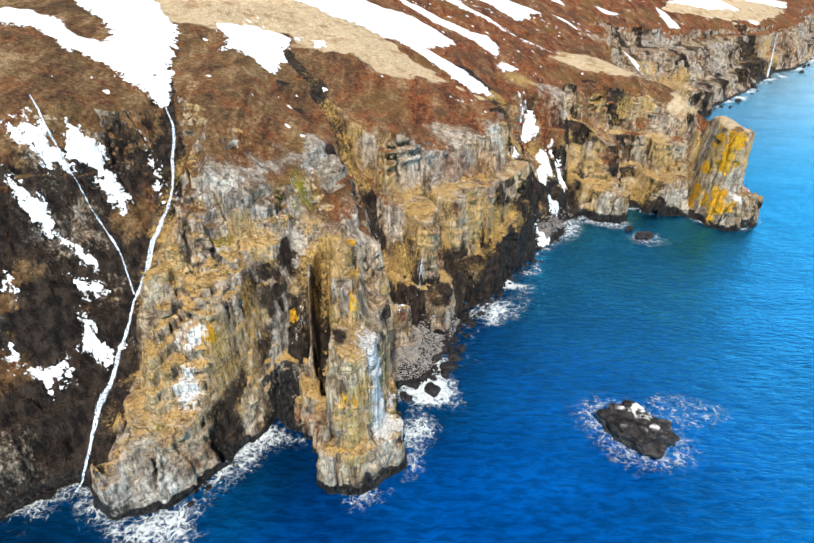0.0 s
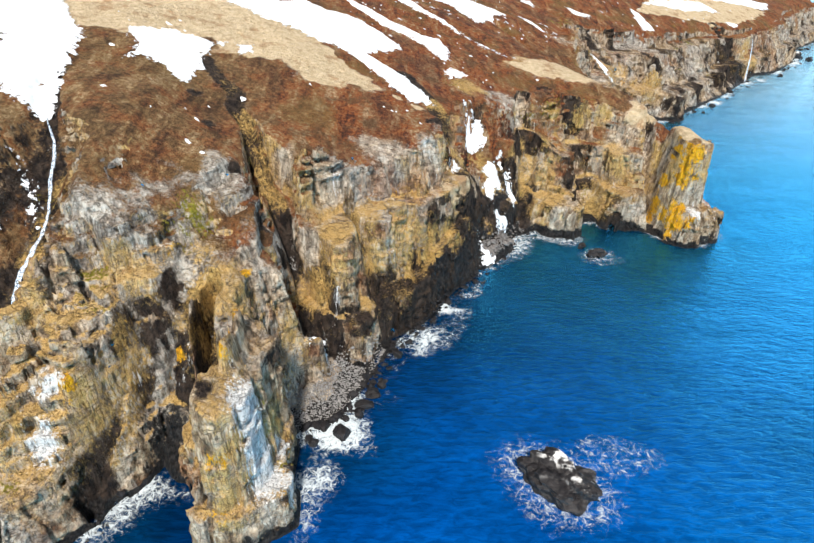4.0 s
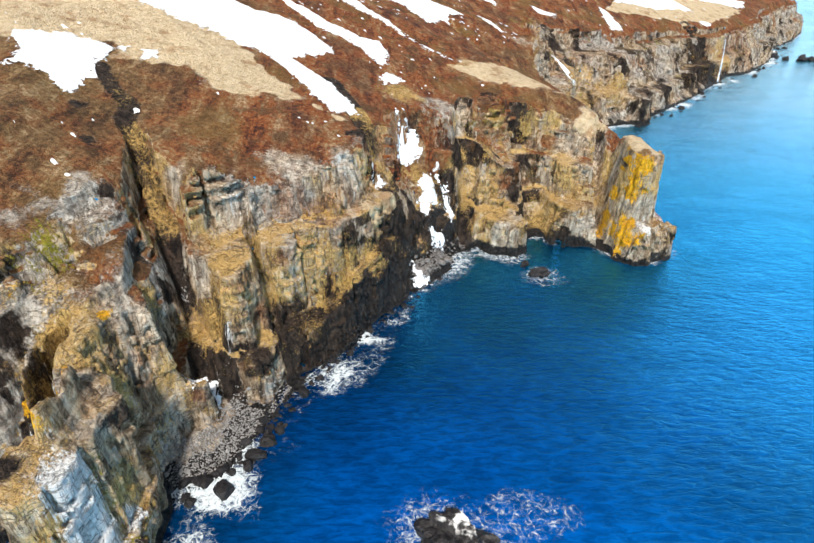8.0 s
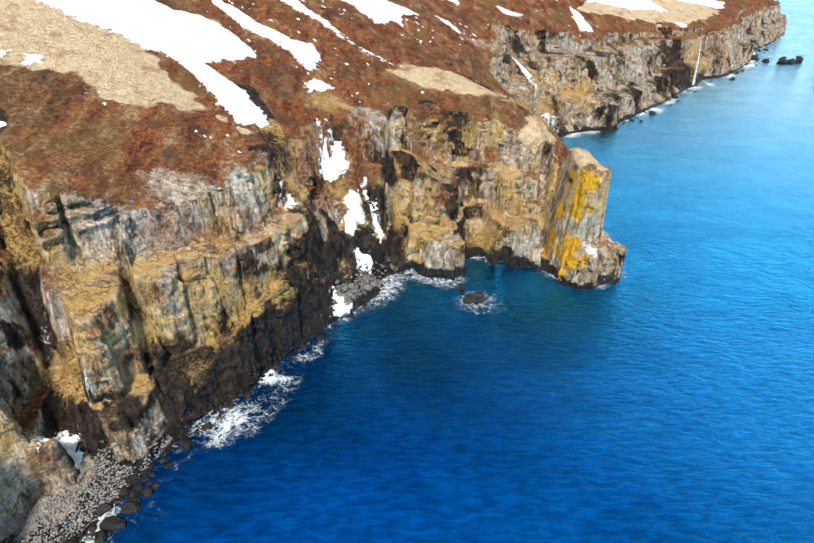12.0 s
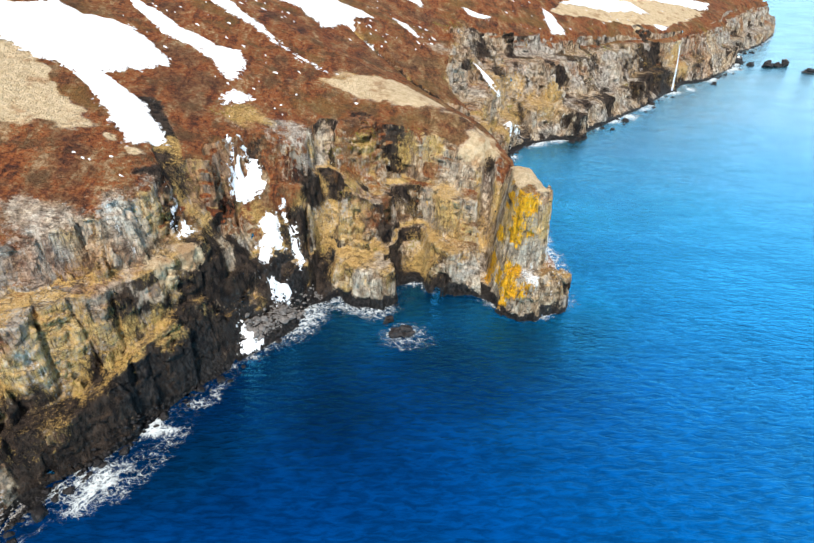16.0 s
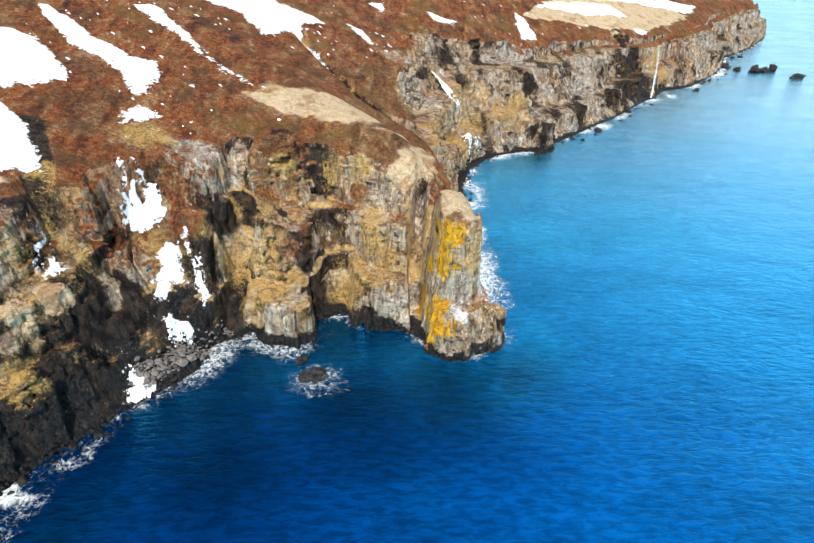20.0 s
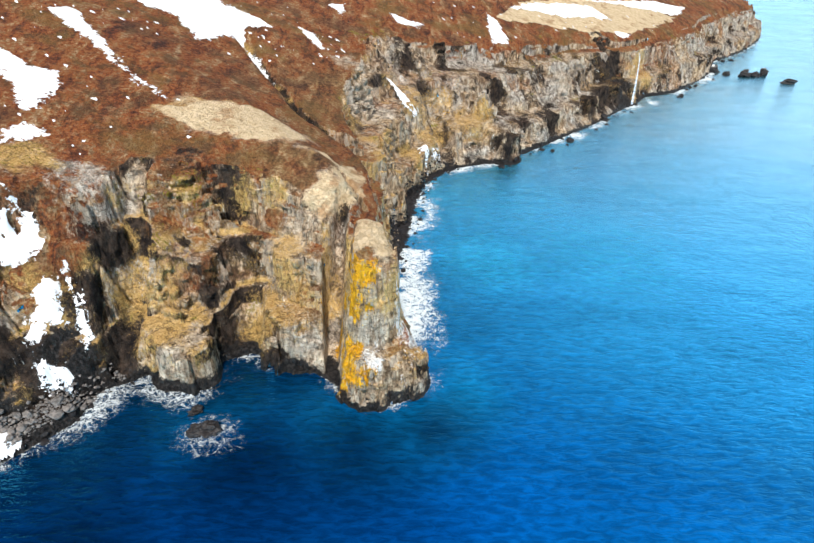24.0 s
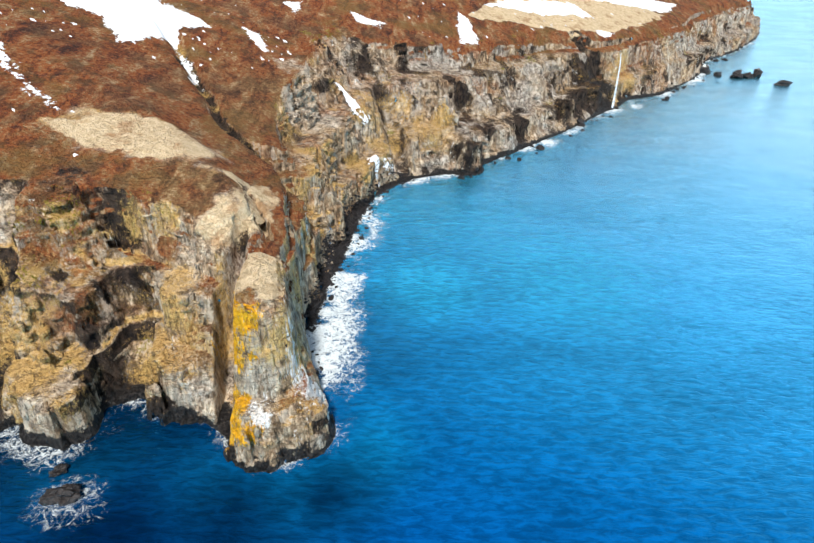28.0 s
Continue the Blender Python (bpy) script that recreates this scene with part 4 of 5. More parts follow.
    # deeper shading of the far faces, painted as dark upright streaks
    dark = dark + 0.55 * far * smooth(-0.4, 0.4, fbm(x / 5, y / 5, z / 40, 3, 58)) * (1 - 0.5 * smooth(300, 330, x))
    rust = np.maximum(rust, 0.55 * spot(x, y, [(112, 290, 22), (120, 318, 20), (125, 345, 20), (150, 365, 18)]))
    dark = np.maximum(dark, 0.7 * spot(x, y, [(-85, 80, 26), (-66, 88, 12), (-72, 100, 14), (-80, 112, 12), (40, 150, 8), (48, 162, 8)]) * smooth(55, 30, z))
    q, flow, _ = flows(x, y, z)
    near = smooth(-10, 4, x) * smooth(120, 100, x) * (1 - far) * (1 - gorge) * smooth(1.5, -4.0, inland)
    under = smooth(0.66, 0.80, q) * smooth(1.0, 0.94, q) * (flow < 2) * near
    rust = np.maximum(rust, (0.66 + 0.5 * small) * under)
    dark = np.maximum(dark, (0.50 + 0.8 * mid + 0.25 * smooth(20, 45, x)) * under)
    ledge = smooth(0.16, 0.04, q) * (flow > 0) * near * smooth(0.12, 0.4, flat)
    lichen = np.maximum(lichen, 0.85 * ledge)
    dark, rust = dark * (1 - 0.8 * ledge), rust * (1 - 0.6 * ledge)
    m = {key: marked(x, y, z, key) for key in ("black", "pale", "ochre", "moss", "white", "rusty", "orange", "heath", "sod", "gold")}
    bare = (1 - 0.85 * m["black"]) * (1 - 0.7 * m["pale"]) * (1 - 0.8 * m["white"])
    grass = np.maximum(grass * bare * (1 - m["heath"]), 0.75 * m["sod"])
    heath = np.maximum(heath * bare * (1 - m["sod"]), 0.6 * m["heath"])
    moss = np.maximum(moss * bare, 0.42 * m["moss"])
    lichen = np.maximum(lichen * bare, 0.64 * m["ochre"])
    lichen, moss = np.maximum(lichen, 0.75 * m["gold"]), np.maximum(moss, 0.36 * m["gold"])
    heath = heath * (1 - 0.7 * m["gold"])
    guano = np.maximum(guano * (1 - m["black"]), 0.85 * m["white"])
    rust = np.maximum(rust * (1 - 0.7 * m["pale"]), 0.6 * m["rusty"])
    orange = np.maximum(orange * (1 - m["black"]), 0.76 * m["orange"])
    dark = np.maximum(dark * (1 - m["pale"]) * (1 - 0.6 * m["ochre"]) * (1 - m["white"]), (0.78 + 0.35 * mid) * m["black"])
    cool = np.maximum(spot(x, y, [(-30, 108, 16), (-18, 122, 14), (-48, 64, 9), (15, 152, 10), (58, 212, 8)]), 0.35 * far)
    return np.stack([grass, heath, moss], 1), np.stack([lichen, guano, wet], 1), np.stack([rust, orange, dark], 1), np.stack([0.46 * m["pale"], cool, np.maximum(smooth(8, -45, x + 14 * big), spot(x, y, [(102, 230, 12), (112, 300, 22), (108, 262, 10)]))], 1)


def raw_mesh(name, pts, quads):
    me = bpy.data.meshes.new(name)
    n = quads.shape[1]
    me.vertices.add(len(pts))
    me.vertices.foreach_set("co", pts.astype(np.float32).ravel())
    me.loops.add(quads.size)
    me.loops.foreach_set("vertex_index", quads.astype(np.int32).ravel())
    me.polygons.add(len(quads))
    me.polygons.foreach_set("loop_start", np.arange(0, quads.size, n, dtype=np.int32))
    me.polygons.foreach_set("loop_total", np.full(len(quads), n, np.int32))
    me.update(calc_edges=True)
    return me


def masks(me, pts):
    """Write the land's masks onto a mesh."""
    nor = np.zeros(len(pts) * 3, np.float32)
    me.vertices.foreach_get("normal", nor)
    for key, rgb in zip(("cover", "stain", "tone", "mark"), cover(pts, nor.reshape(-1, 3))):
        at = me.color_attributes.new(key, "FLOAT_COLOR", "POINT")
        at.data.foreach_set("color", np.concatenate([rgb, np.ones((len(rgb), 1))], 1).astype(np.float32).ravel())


def land_object(name, pts, quads, material, parent=None, origin=(0.0, 0.0, 0.0)):
    used = np.unique(quads)
    quads = np.searchsorted(used, quads)
    pts = pts[used]
    me = raw_mesh(name, pts, quads)
    masks(me, pts + np.array(origin))
    me.materials.append(material)
    me.polygons.foreach_set("use_smooth", np.ones(len(quads), bool))
    ob = new(name, me)
    if parent:
        ob.parent = parent
    return ob


def near_cliff(x, y, h):
    dr, _ = dist_line(x, y, RIM[:, :2])
    up = inside(x, y, np.concatenate([RIM[:, :2], [(-900, 1400), (-900, -90)]]))
    return (h > -2.5) & (~up | (dr < 16))


VOX, VOX_FAR = 0.5, 1.0
# cliffs: name, label, and the places that each gathers round
CLIFFS = [
    ("gorge_slope", "dark wet slope of a gorge streaked with snow beside a waterfall", [(-90, 70), (-75, 75), (-72, 90), (-70, 110), (-110, 60), (-66, 70)]),
    ("buttress", "grey and ochre basalt buttress with columns, lichen and droppings", [(-50, 70), (-46, 90), (-40, 110), (-25, 110), (-12, 108), (-30, 80), (-24, 135), (-10, 90), (-4, 100)]),
    ("sea_cliff", "tall tan basalt sea cliff with a grassy ledge and dark foot", [(5, 135), (12, 148), (20, 130), (0, 150), (25, 160), (35, 150), (35, 165), (-5, 150), (14, 112)]),
    ("gully_cliff", "dark rust-brown cliff with snow-filled gullies above a rubble shelf", [(50, 175), (55, 190), (58, 205), (45, 190), (50, 212), (40, 200)]),
    ("headland", "ochre basalt headland with a grassy ridge running out to sea", [(75, 195), (90, 205), (105, 205), (115, 215), (80, 222), (125, 205), (122, 230), (100, 240)]),
    ("bay_cliff", "tan and grey cliff round a dark boulder beach", [(125, 258), (115, 275), (120, 300), (110, 310), (140, 320)]),
]
PIECES = [("rock_pillar", "buttress", (-7, 79), 9.5, "ochre and white pillar standing in the surf"),
          ("rock_tower", "headland", (124, 196), 14.0, "orange-lichened tower with a grassy cap")]


def split_cliffs(pts, quads, plan, pieces):
    """Each cliff a thing of its own, its steep face, turf and towers as its parts."""
    mid = pts[quads].mean(1)
    best, owner = np.full(len(mid), 1e9), np.zeros(len(mid), int)
    for k, (name, label, seeds) in enumerate(plan):
        for sx, sy in seeds:
            d = np.hypot(mid[:, 0] - sx, mid[:, 1] - sy)
            owner = np.where(d < best, k, owner)
            best = np.minimum(best, d)
    dr, _ = dist_line(mid[:, 0], mid[:, 1], RIM[:, :2])
    up = inside(mid[:, 0], mid[:, 1], np.concatenate([RIM[:, :2], [(-900, 1400), (-900, -90)]]))
    kind = np.where(up & (dr > 5), 1, 0)
    for n, (piece, of, (px, py), r, label) in enumerate(pieces):
        own = [c[0] for c in plan].index(of)
        hit = (np.hypot(mid[:, 0] - px, mid[:, 1] - py) < r) & (kind == 0)
        owner, kind = np.where(hit, own, owner), np.where(hit, 2 + n, kind)
    for k, (name, label, seeds) in enumerate(plan):
        top = tagged(new(name), label, "cliff")
        top.location = (seeds[0][0], seeds[0][1], 0)
        top["group"] = "cliffs along the coast"
        for j, part_name in enumerate(["rock_face", "turf"] + [p[0] for p in pieces]):
            sel = (owner == k) & (kind == j)
            if sel.sum() > 40:
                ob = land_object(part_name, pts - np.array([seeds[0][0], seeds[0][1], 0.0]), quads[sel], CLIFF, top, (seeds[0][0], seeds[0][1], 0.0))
                if j > 1:
                    ob["label"] = pieces[j - 2][4]


near_pts, near_quads = surface_net(VOX, -112, 150, 10, 322, near_cliff)
split_cliffs(near_pts, near_quads, CLIFFS, PIECES)
far_pts, far_quads = surface_net(VOX_FAR, 84, 520, 314, 780, near_cliff)
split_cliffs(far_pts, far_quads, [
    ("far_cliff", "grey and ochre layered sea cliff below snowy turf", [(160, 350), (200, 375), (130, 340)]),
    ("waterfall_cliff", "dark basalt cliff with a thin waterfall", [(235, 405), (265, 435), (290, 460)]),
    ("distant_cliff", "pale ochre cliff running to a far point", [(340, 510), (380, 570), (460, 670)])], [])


def sheet(xs, ys):
    X, Y = np.meshgrid(xs, ys, indexing="ij")
    n, m = X.shape
    i = np.arange(n * m).reshape(n, m)
    return X, Y, np.stack([i[:-1, :-1], i[1:, :-1], i[1:, 1:], i[:-1, 1:]], -1).reshape(-1, 4)


def hill_height(x, y):
    return height(x, y) + 0.2 * fbm(x / 4, y / 4, None, 2, 31)


LAND = np.full((600, 760), -99.0)   # the highest point of the cliffs over each half-metre or so of ground
np.maximum.at(LAND, (((near_pts[:, 0] + 115) / 0.56).astype(int), ((near_pts[:, 1] - 8) / 0.56).astype(int)), near_pts[:, 2])


def ground(x, y):
    """Height of the finished ground, cliffs with their relief included."""
    base = hill_height(x, y)
    i, j = ((x + 115) / 0.56).astype(int), ((y - 8) / 0.56).astype(int)
    total, n = np.zeros(x.shape), np.zeros(x.shape)
    for a in (-1, 0, 1):
        for b in (-1, 0, 1):
            ok = (i + a >= 0) & (i + a < 600) & (j + b >= 0) & (j + b < 760)
            v = LAND[np.clip(i + a, 0, 599), np.clip(j + b, 0, 759)]
            ok &= v > -50
            w = 1.0 if a or b else 2.0
            total, n = total + np.where(ok, v * w, 0), n + ok * w
    return np.where(n > 3, total / np.maximum(n, 1), base)


def hillside():
    X, Y, q = sheet(np.arange(-300, 560, 1.25), np.arange(-60, 820, 1.25))
    dr, _ = dist_line(X, Y, RIM[:, :2])
    up = inside(X, Y, np.concatenate([RIM[:, :2], [(-900, 1400), (-900, -90)]]))
    view = up & (dr > 5) & (dr < 260)
    Z = np.zeros(X.shape)
    Z[view] = hill_height(X[view], Y[view]) - 2.0 * smooth(14, 5, dr[view])
    keep = view.ravel()[q].all(1)
    pts = np.stack([X.ravel(), Y.ravel(), Z.ravel()], 1)
    ob = land_object("hillside", pts, q[keep], CLIFF)
    return tagged(ob, "heath-covered hillside with dry tan grass and rust-red turf", "hillside", kind="structure")


hillside()


def sea():
    edge = np.concatenate([-np.geomspace(4000, 320, 20), np.arange(-300, 700, 4.0), np.geomspace(720, 4300, 20)])
    X, Y, q = sheet(edge, edge)
    db, _ = dist_line(X, Y, SHORE)
    me = raw_mesh("sea", np.stack([X.ravel(), Y.ravel(), np.zeros(X.size)], 1), q)
    at = me.color_attributes.new("shallow_sheen", "FLOAT_COLOR", "POINT")
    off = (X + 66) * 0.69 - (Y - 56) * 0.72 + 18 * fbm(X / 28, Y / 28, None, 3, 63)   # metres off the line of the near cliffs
    # water under the cliffs and tower, painted dark as their reflection
    cliff_reflection = np.maximum(smooth(58, 6, off) * smooth(270, 195, Y), spot(X, Y, [(120, 172, 20), (137, 177, 12), (98, 168, 24), (70, 150, 24)])).ravel()
    # how far out the painted haze has set in
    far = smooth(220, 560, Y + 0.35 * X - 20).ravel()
    # shallows near the shore; the other terms brighten open water for sky sheen
    s = (smooth(26, 3, db) * 0.35 * smooth(-0.4, 0.6, fbm(X / 30, Y / 30, None, 2, 61)) + 0.8 * smooth(150, 380, Y + 0.35 * X - 30) * smooth(900, 500, Y))
    s = np.maximum(s, 0.12 * smooth(40, 130, off))
    s = np.maximum(s, spot(X, Y, [(205, 266, 46), (178, 300, 48), (160, 250, 24), (255, 310, 55)])).ravel()
    at.data.foreach_set("color", np.stack([s, cliff_reflection, far, np.ones_like(s)], 1).astype(np.float32).ravel())
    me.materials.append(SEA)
    return tagged(new("sea", me), "deep blue sea with small wind ripples", "sea", kind="structure")


sea()

# ---- snow ----
def snow_patch(label, poly, thick, step, fray):
    """A patch of old snow whose torn rim runs out into the ground."""
    p = np.array(poly, float)
    lo, hi = p.min(0) - 2.5, p.max(0) + 2.5
    X, Y, q = sheet(np.arange(lo[0], hi[0], step), np.arange(lo[1], hi[1], step))
    s = poly_distance(X, Y, poly)
    u, v = (X * 0.72 + Y * 0.69), (Y * 0.72 - X * 0.69)   # along the coast, and up the slope
    s = s + fray * (1.5 * min(1.0, (hi - lo).min() / 16 - 0.25) * fbm(u / 3.2, v / 12, None, 3, 74) + 0.8 * fbm(X / 4.5, Y / 4.5, None, 3, 71) + 0.5 * fbm(X / 1.6, Y / 1.6, None, 2, 72)) - (0.0 if fray < 1.5 else 0.5)
    Z = ground(X, Y) + 0.12 + np.clip(0.4 * s, -0.1, 0.9) * thick + 0.1 * fbm(X / 3, Y / 3, None, 2, 73)
    keep = (s.ravel()[q] > -1.8).any(1) & (Z.ravel()[q] > 0.4).all(1)
    q = q[keep]
    used = np.unique(q)
    pts = np.stack([X.ravel(), Y.ravel(), Z.ravel()], 1)[used]
    c = pts.mean(0) * np.array([1, 1, 0])
    me = raw_mesh("snow_patch", pts - c, np.searchsorted(used, q))
    depth = np.clip((0.36 if 1 < fray < 1.5 else 0.5) + 0.3 * s.ravel()[used], 0, 1.6)
    at = me.color_attributes.new("depth", "FLOAT_COLOR", "POINT")
    at.data.foreach_set("color", np.stack([depth, depth, depth, np.ones_like(depth)], 1).astype(np.float32).ravel())
    me.polygons.foreach_set("use_smooth", np.ones(len(q), bool))
    me.materials.append(SNOW)
    ob = tagged(new("snow_patch", me), label, "snow patch", "snow patches on the slopes")
    ob.location = c
    return ob


snow_patch("large snowfield above the gorge waterfall", [(-109.8, 153.2), (-101.3, 138.2), (-99.3, 147.1), (-93.9, 150.4), (-82, 142.7), (-67, 137.3), (-59.4, 132.7), (-57.3, 131.5), (-54.6, 133), (-59.4, 146.6), (-65.8, 172.6), (-71.2, 180.6), (-79.7, 192.3), (-95.9, 177), (-84.6, 166.5), (-79.5, 161.9), (-78.2, 153.9), (-83, 153.3), (-92.4, 160.2), (-99, 160.7)], 0.55, 0.45, 1.4)
snow_patch("ragged snow patch on brown heath above the buttress", [(-58.6, 181.6), (-54.4, 186.5), (-46, 191.1), (-32.5, 193.3), (-35.7, 187.5), (-37, 180.8), (-35.8, 168.9), (-37.9, 164.3), (-42.9, 167.9), (-48.2, 166.4), (-52.6, 164.1), (-52.9, 173.9)], 0.55, 0.45, 1.4)
snow_patch("small snow patch on dry grass", [(-30.1, 194.2), (-25.9, 195.2), (-24.3, 190.5), (-28.8, 187.9)], 0.55, 0.45, 1.4)
snow_patch("broad tongue of snow on the grassy slope above the cliff", [(-41.1, 222.2), (-25.6, 216.9), (-10.5, 212.9), (2.6, 208.9), (13.4, 197.9), (23.9, 182.8), (30.1, 189.8), (27.8, 194.9), (19.5, 207.6), (8.3, 213.7), (20.8, 227.4), (13, 238.8), (4.7, 247.6), (-8, 244.9), (-18.6, 247.7)], 0.55, 0.45, 1.4)
snow_patch("torn snow patch on the dark gorge slope", [(-78, 106.9), (-74.5, 109), (-69.4, 107.3), (-68.5, 106.4), (-71.2, 103.2), (-73.5, 103.4), (-75.8, 104.9)], 0.9, 0.35, 1.6)
snow_patch("torn snow patch beside a stream in the gorge", [(-69.1, 112.1), (-63.9, 113.3), (-62.3, 111.5), (-57.9, 111.4), (-58.6, 106), (-61.2, 106.9), (-64.7, 108.1), (-68.1, 108.1)], 0.9, 0.35, 1.6)
snow_patch("long torn snow patch on the dark gorge slope", [(-78, 100.7), (-74.3, 100), (-69.8, 100.4), (-67.3, 99.3), (-63.1, 97.2), (-65.5, 96), (-70.2, 96.2), (-73.2, 97.4), (-74.9, 97.4), (-76.4, 98.7)], 0.9, 0.35, 1.6)
snow_patch("thin snow patch on the dark gorge slope", [(-69.5, 93.2), (-64.4, 94.3), (-60, 95.6), (-64.3, 92.2)], 0.9, 0.35, 1.6)
snow_patch("small snow patch low in the gorge", [(-74.8, 88.2), (-71.7, 87), (-72.2, 84.9), (-74.8, 85.5)], 0.9, 0.35, 1.6)
snow_patch("ragged snow patch low on the dark slope", [(-74.9, 82.6), (-71.7, 79.9), (-69, 80.3), (-65.6, 83), (-63.5, 80.1), (-66.4, 78.8), (-67.7, 77.2), (-70.7, 78.1), (-73.3, 78.4)], 0.9, 0.35, 1.6)
snow_patch("snow patch beside the waterfall", [(-63.4, 89.1), (-61.3, 88.1), (-57.2, 88.6), (-60.3, 85.1), (-64.1, 84.4)], 0.9, 0.35, 1.6)
snow_patch("small snow spot by the stream", [(-58.8, 120.7), (-56.7, 121.9), (-58, 120.3)], 0.9, 0.35, 1.6)
snow_patch("narrow snow strip beside the waterfall", [(-57.4, 120.3), (-53.4, 117.4), (-52.9, 112.2), (-56, 114.7)], 0.9, 0.35, 1.6)
snow_patch("long thin snow streak on red heath", [(14.8, 286), (28.2, 277.3), (45.2, 262.4), (63.1, 250.5), (49.3, 262.6), (37.8, 275.7), (25.5, 289.1), (20.9, 292)], 0.55, 0.45, 1.4)
snow_patch("snow tongue with torn edges on red heath", [(-6, 268.4), (12.3, 248.6), (23.7, 245.2), (30, 238), (35.5, 230.5), (38, 232.2), (38.5, 243.5), (35.9, 251.8), (28.3, 250.9), (17.6, 256.1), (5.2, 265.6), (-1.9, 270.1)], 0.55, 0.45, 0.7)
snow_patch("broad snowfield on the upper heath", [(24.9, 325.9), (35.1, 317.7), (46.2, 318.1), (57.3, 303.9), (66.4, 320), (70.8, 319.6), (66.6, 328), (76.5, 339.3), (66.5, 348), (56.5, 349.3), (48.1, 357.4)], 0.55, 0.7, 1.4)
snow_patch("small snow spots on mossy heath", [(36.4, 221), (38.7, 225.6), (43.9, 224.5), (40.9, 219.2), (38.2, 216.3)], 0.55, 0.45, 0.7)
snow_patch("forked snow patch high in a cliff gully", [(41.5, 201), (43.6, 200.9), (44.6, 201.4), (45.6, 203.9), (48.1, 203.3), (50.4, 199.4), (47.2, 197.6), (42.7, 195.1), (42.6, 194.7), (43.8, 199.1)], 0.8, 0.45, 0.7)
snow_patch("hanging snow patch in a dark cliff recess", [(48.8, 193.9), (53.7, 195.6), (55.7, 190.1), (52.6, 186.7), (50.6, 183.3), (50.3, 190.7)], 1.6, 0.45, 0.7)
snow_patch("thin snow streak in a cliff crack", [(55.5, 197), (58.1, 194.6), (61.1, 190.1), (60.4, 187.9), (58.1, 191.4)], 1.3, 0.45, 0.7)
snow_patch("snow draped over a ledge of the cliff", [(36.1, 170.8), (36.8, 174.4), (38.8, 175.6), (39.6, 174.4), (37.9, 171.8)], 1.5, 0.45, 0.7)
snow_patch("melting snow bank on the rubble shelf", [(47.2, 171.3), (50.5, 171.4), (53.4, 168.6), (52.4, 164.8), (48, 165.2)], 0.9, 0.45, 0.7)
snow_patch("flat snow bank on top of the rubble shelf", [(53, 181.6), (57.5, 183.6), (58.3, 182.1), (54, 180)], 0.9, 0.45, 0.7)
snow_patch("small snow spot in a cliff gully", [(33.9, 176.2), (35.6, 177.2), (36.1, 176.4), (35.5, 172.7)], 1.2, 0.45, 0.7)
snow_patch("white snow bank at the foot of the stream gully", [(-1.6, 113.5), (1.5, 111.8), (4.2, 113.5), (3.2, 117.5), (0, 119)], 1.6, 0.35, 0.2)
snow_patch("snow patch on turf above the far cliff", [(177.9, 438.7), (185.2, 430.1), (187.7, 407.4), (178, 402.4), (176.5, 418.6)], 0.55, 0.7, 1.4)
snow_patch("narrow snow patch on turf above the far cliff", [(123.3, 400.4), (141, 400.7), (138.8, 394.2), (127, 392)], 0.55, 0.7, 1.4)
snow_patch("snow bank at the foot of the bay cliff", [(136.7, 312.8), (141.9, 315.5), (149.4, 322.3), (145.1, 315.5), (137.7, 307.7)], 2, 0.7, 1.4)
snow_patch("thin snow field on the far tan slope", [(192.1, 456.2), (230.7, 466), (266.2, 482.7), (254.8, 496.1), (211.2, 476.4)], 0.55, 0.7, 1.4)
snow_patch("distant snow field above the far cliff", [(253.8, 506), (332.7, 535.6), (356.7, 577.1), (316, 549.8)], 0.55, 0.7, 1.4)
snow_patch("snow streak on red heath above the bay", [(85.9, 350.8), (91.7, 349.8), (97.8, 335.6), (93.3, 337)], 0.55, 0.7, 0.7)
snow_patch("small snow patch on the upper slope", [(93.5, 394.8), (100.9, 401.2), (101.1, 383.2)], 0.55, 0.7, 0.7)
snow_patch("snow strip in a gully of the bay cliff", [(124.3, 333.3), (132.6, 330.2), (137.2, 328.7), (135, 324.4), (130.7, 324.4)], 1.8, 0.7, 0.7)
snow_patch("thin snow strip beside a dark heath gully", [(67.3, 324), (71.4, 318.7), (81.8, 301.2), (78, 303.8)], 0.55, 0.7, 0.7)
snow_patch("small snow patch at the far cliff edge", [(263.2, 467.4), (275.1, 468.9), (269.8, 460.9), (262.9, 459.1)], 0.55, 0.7, 0.7)


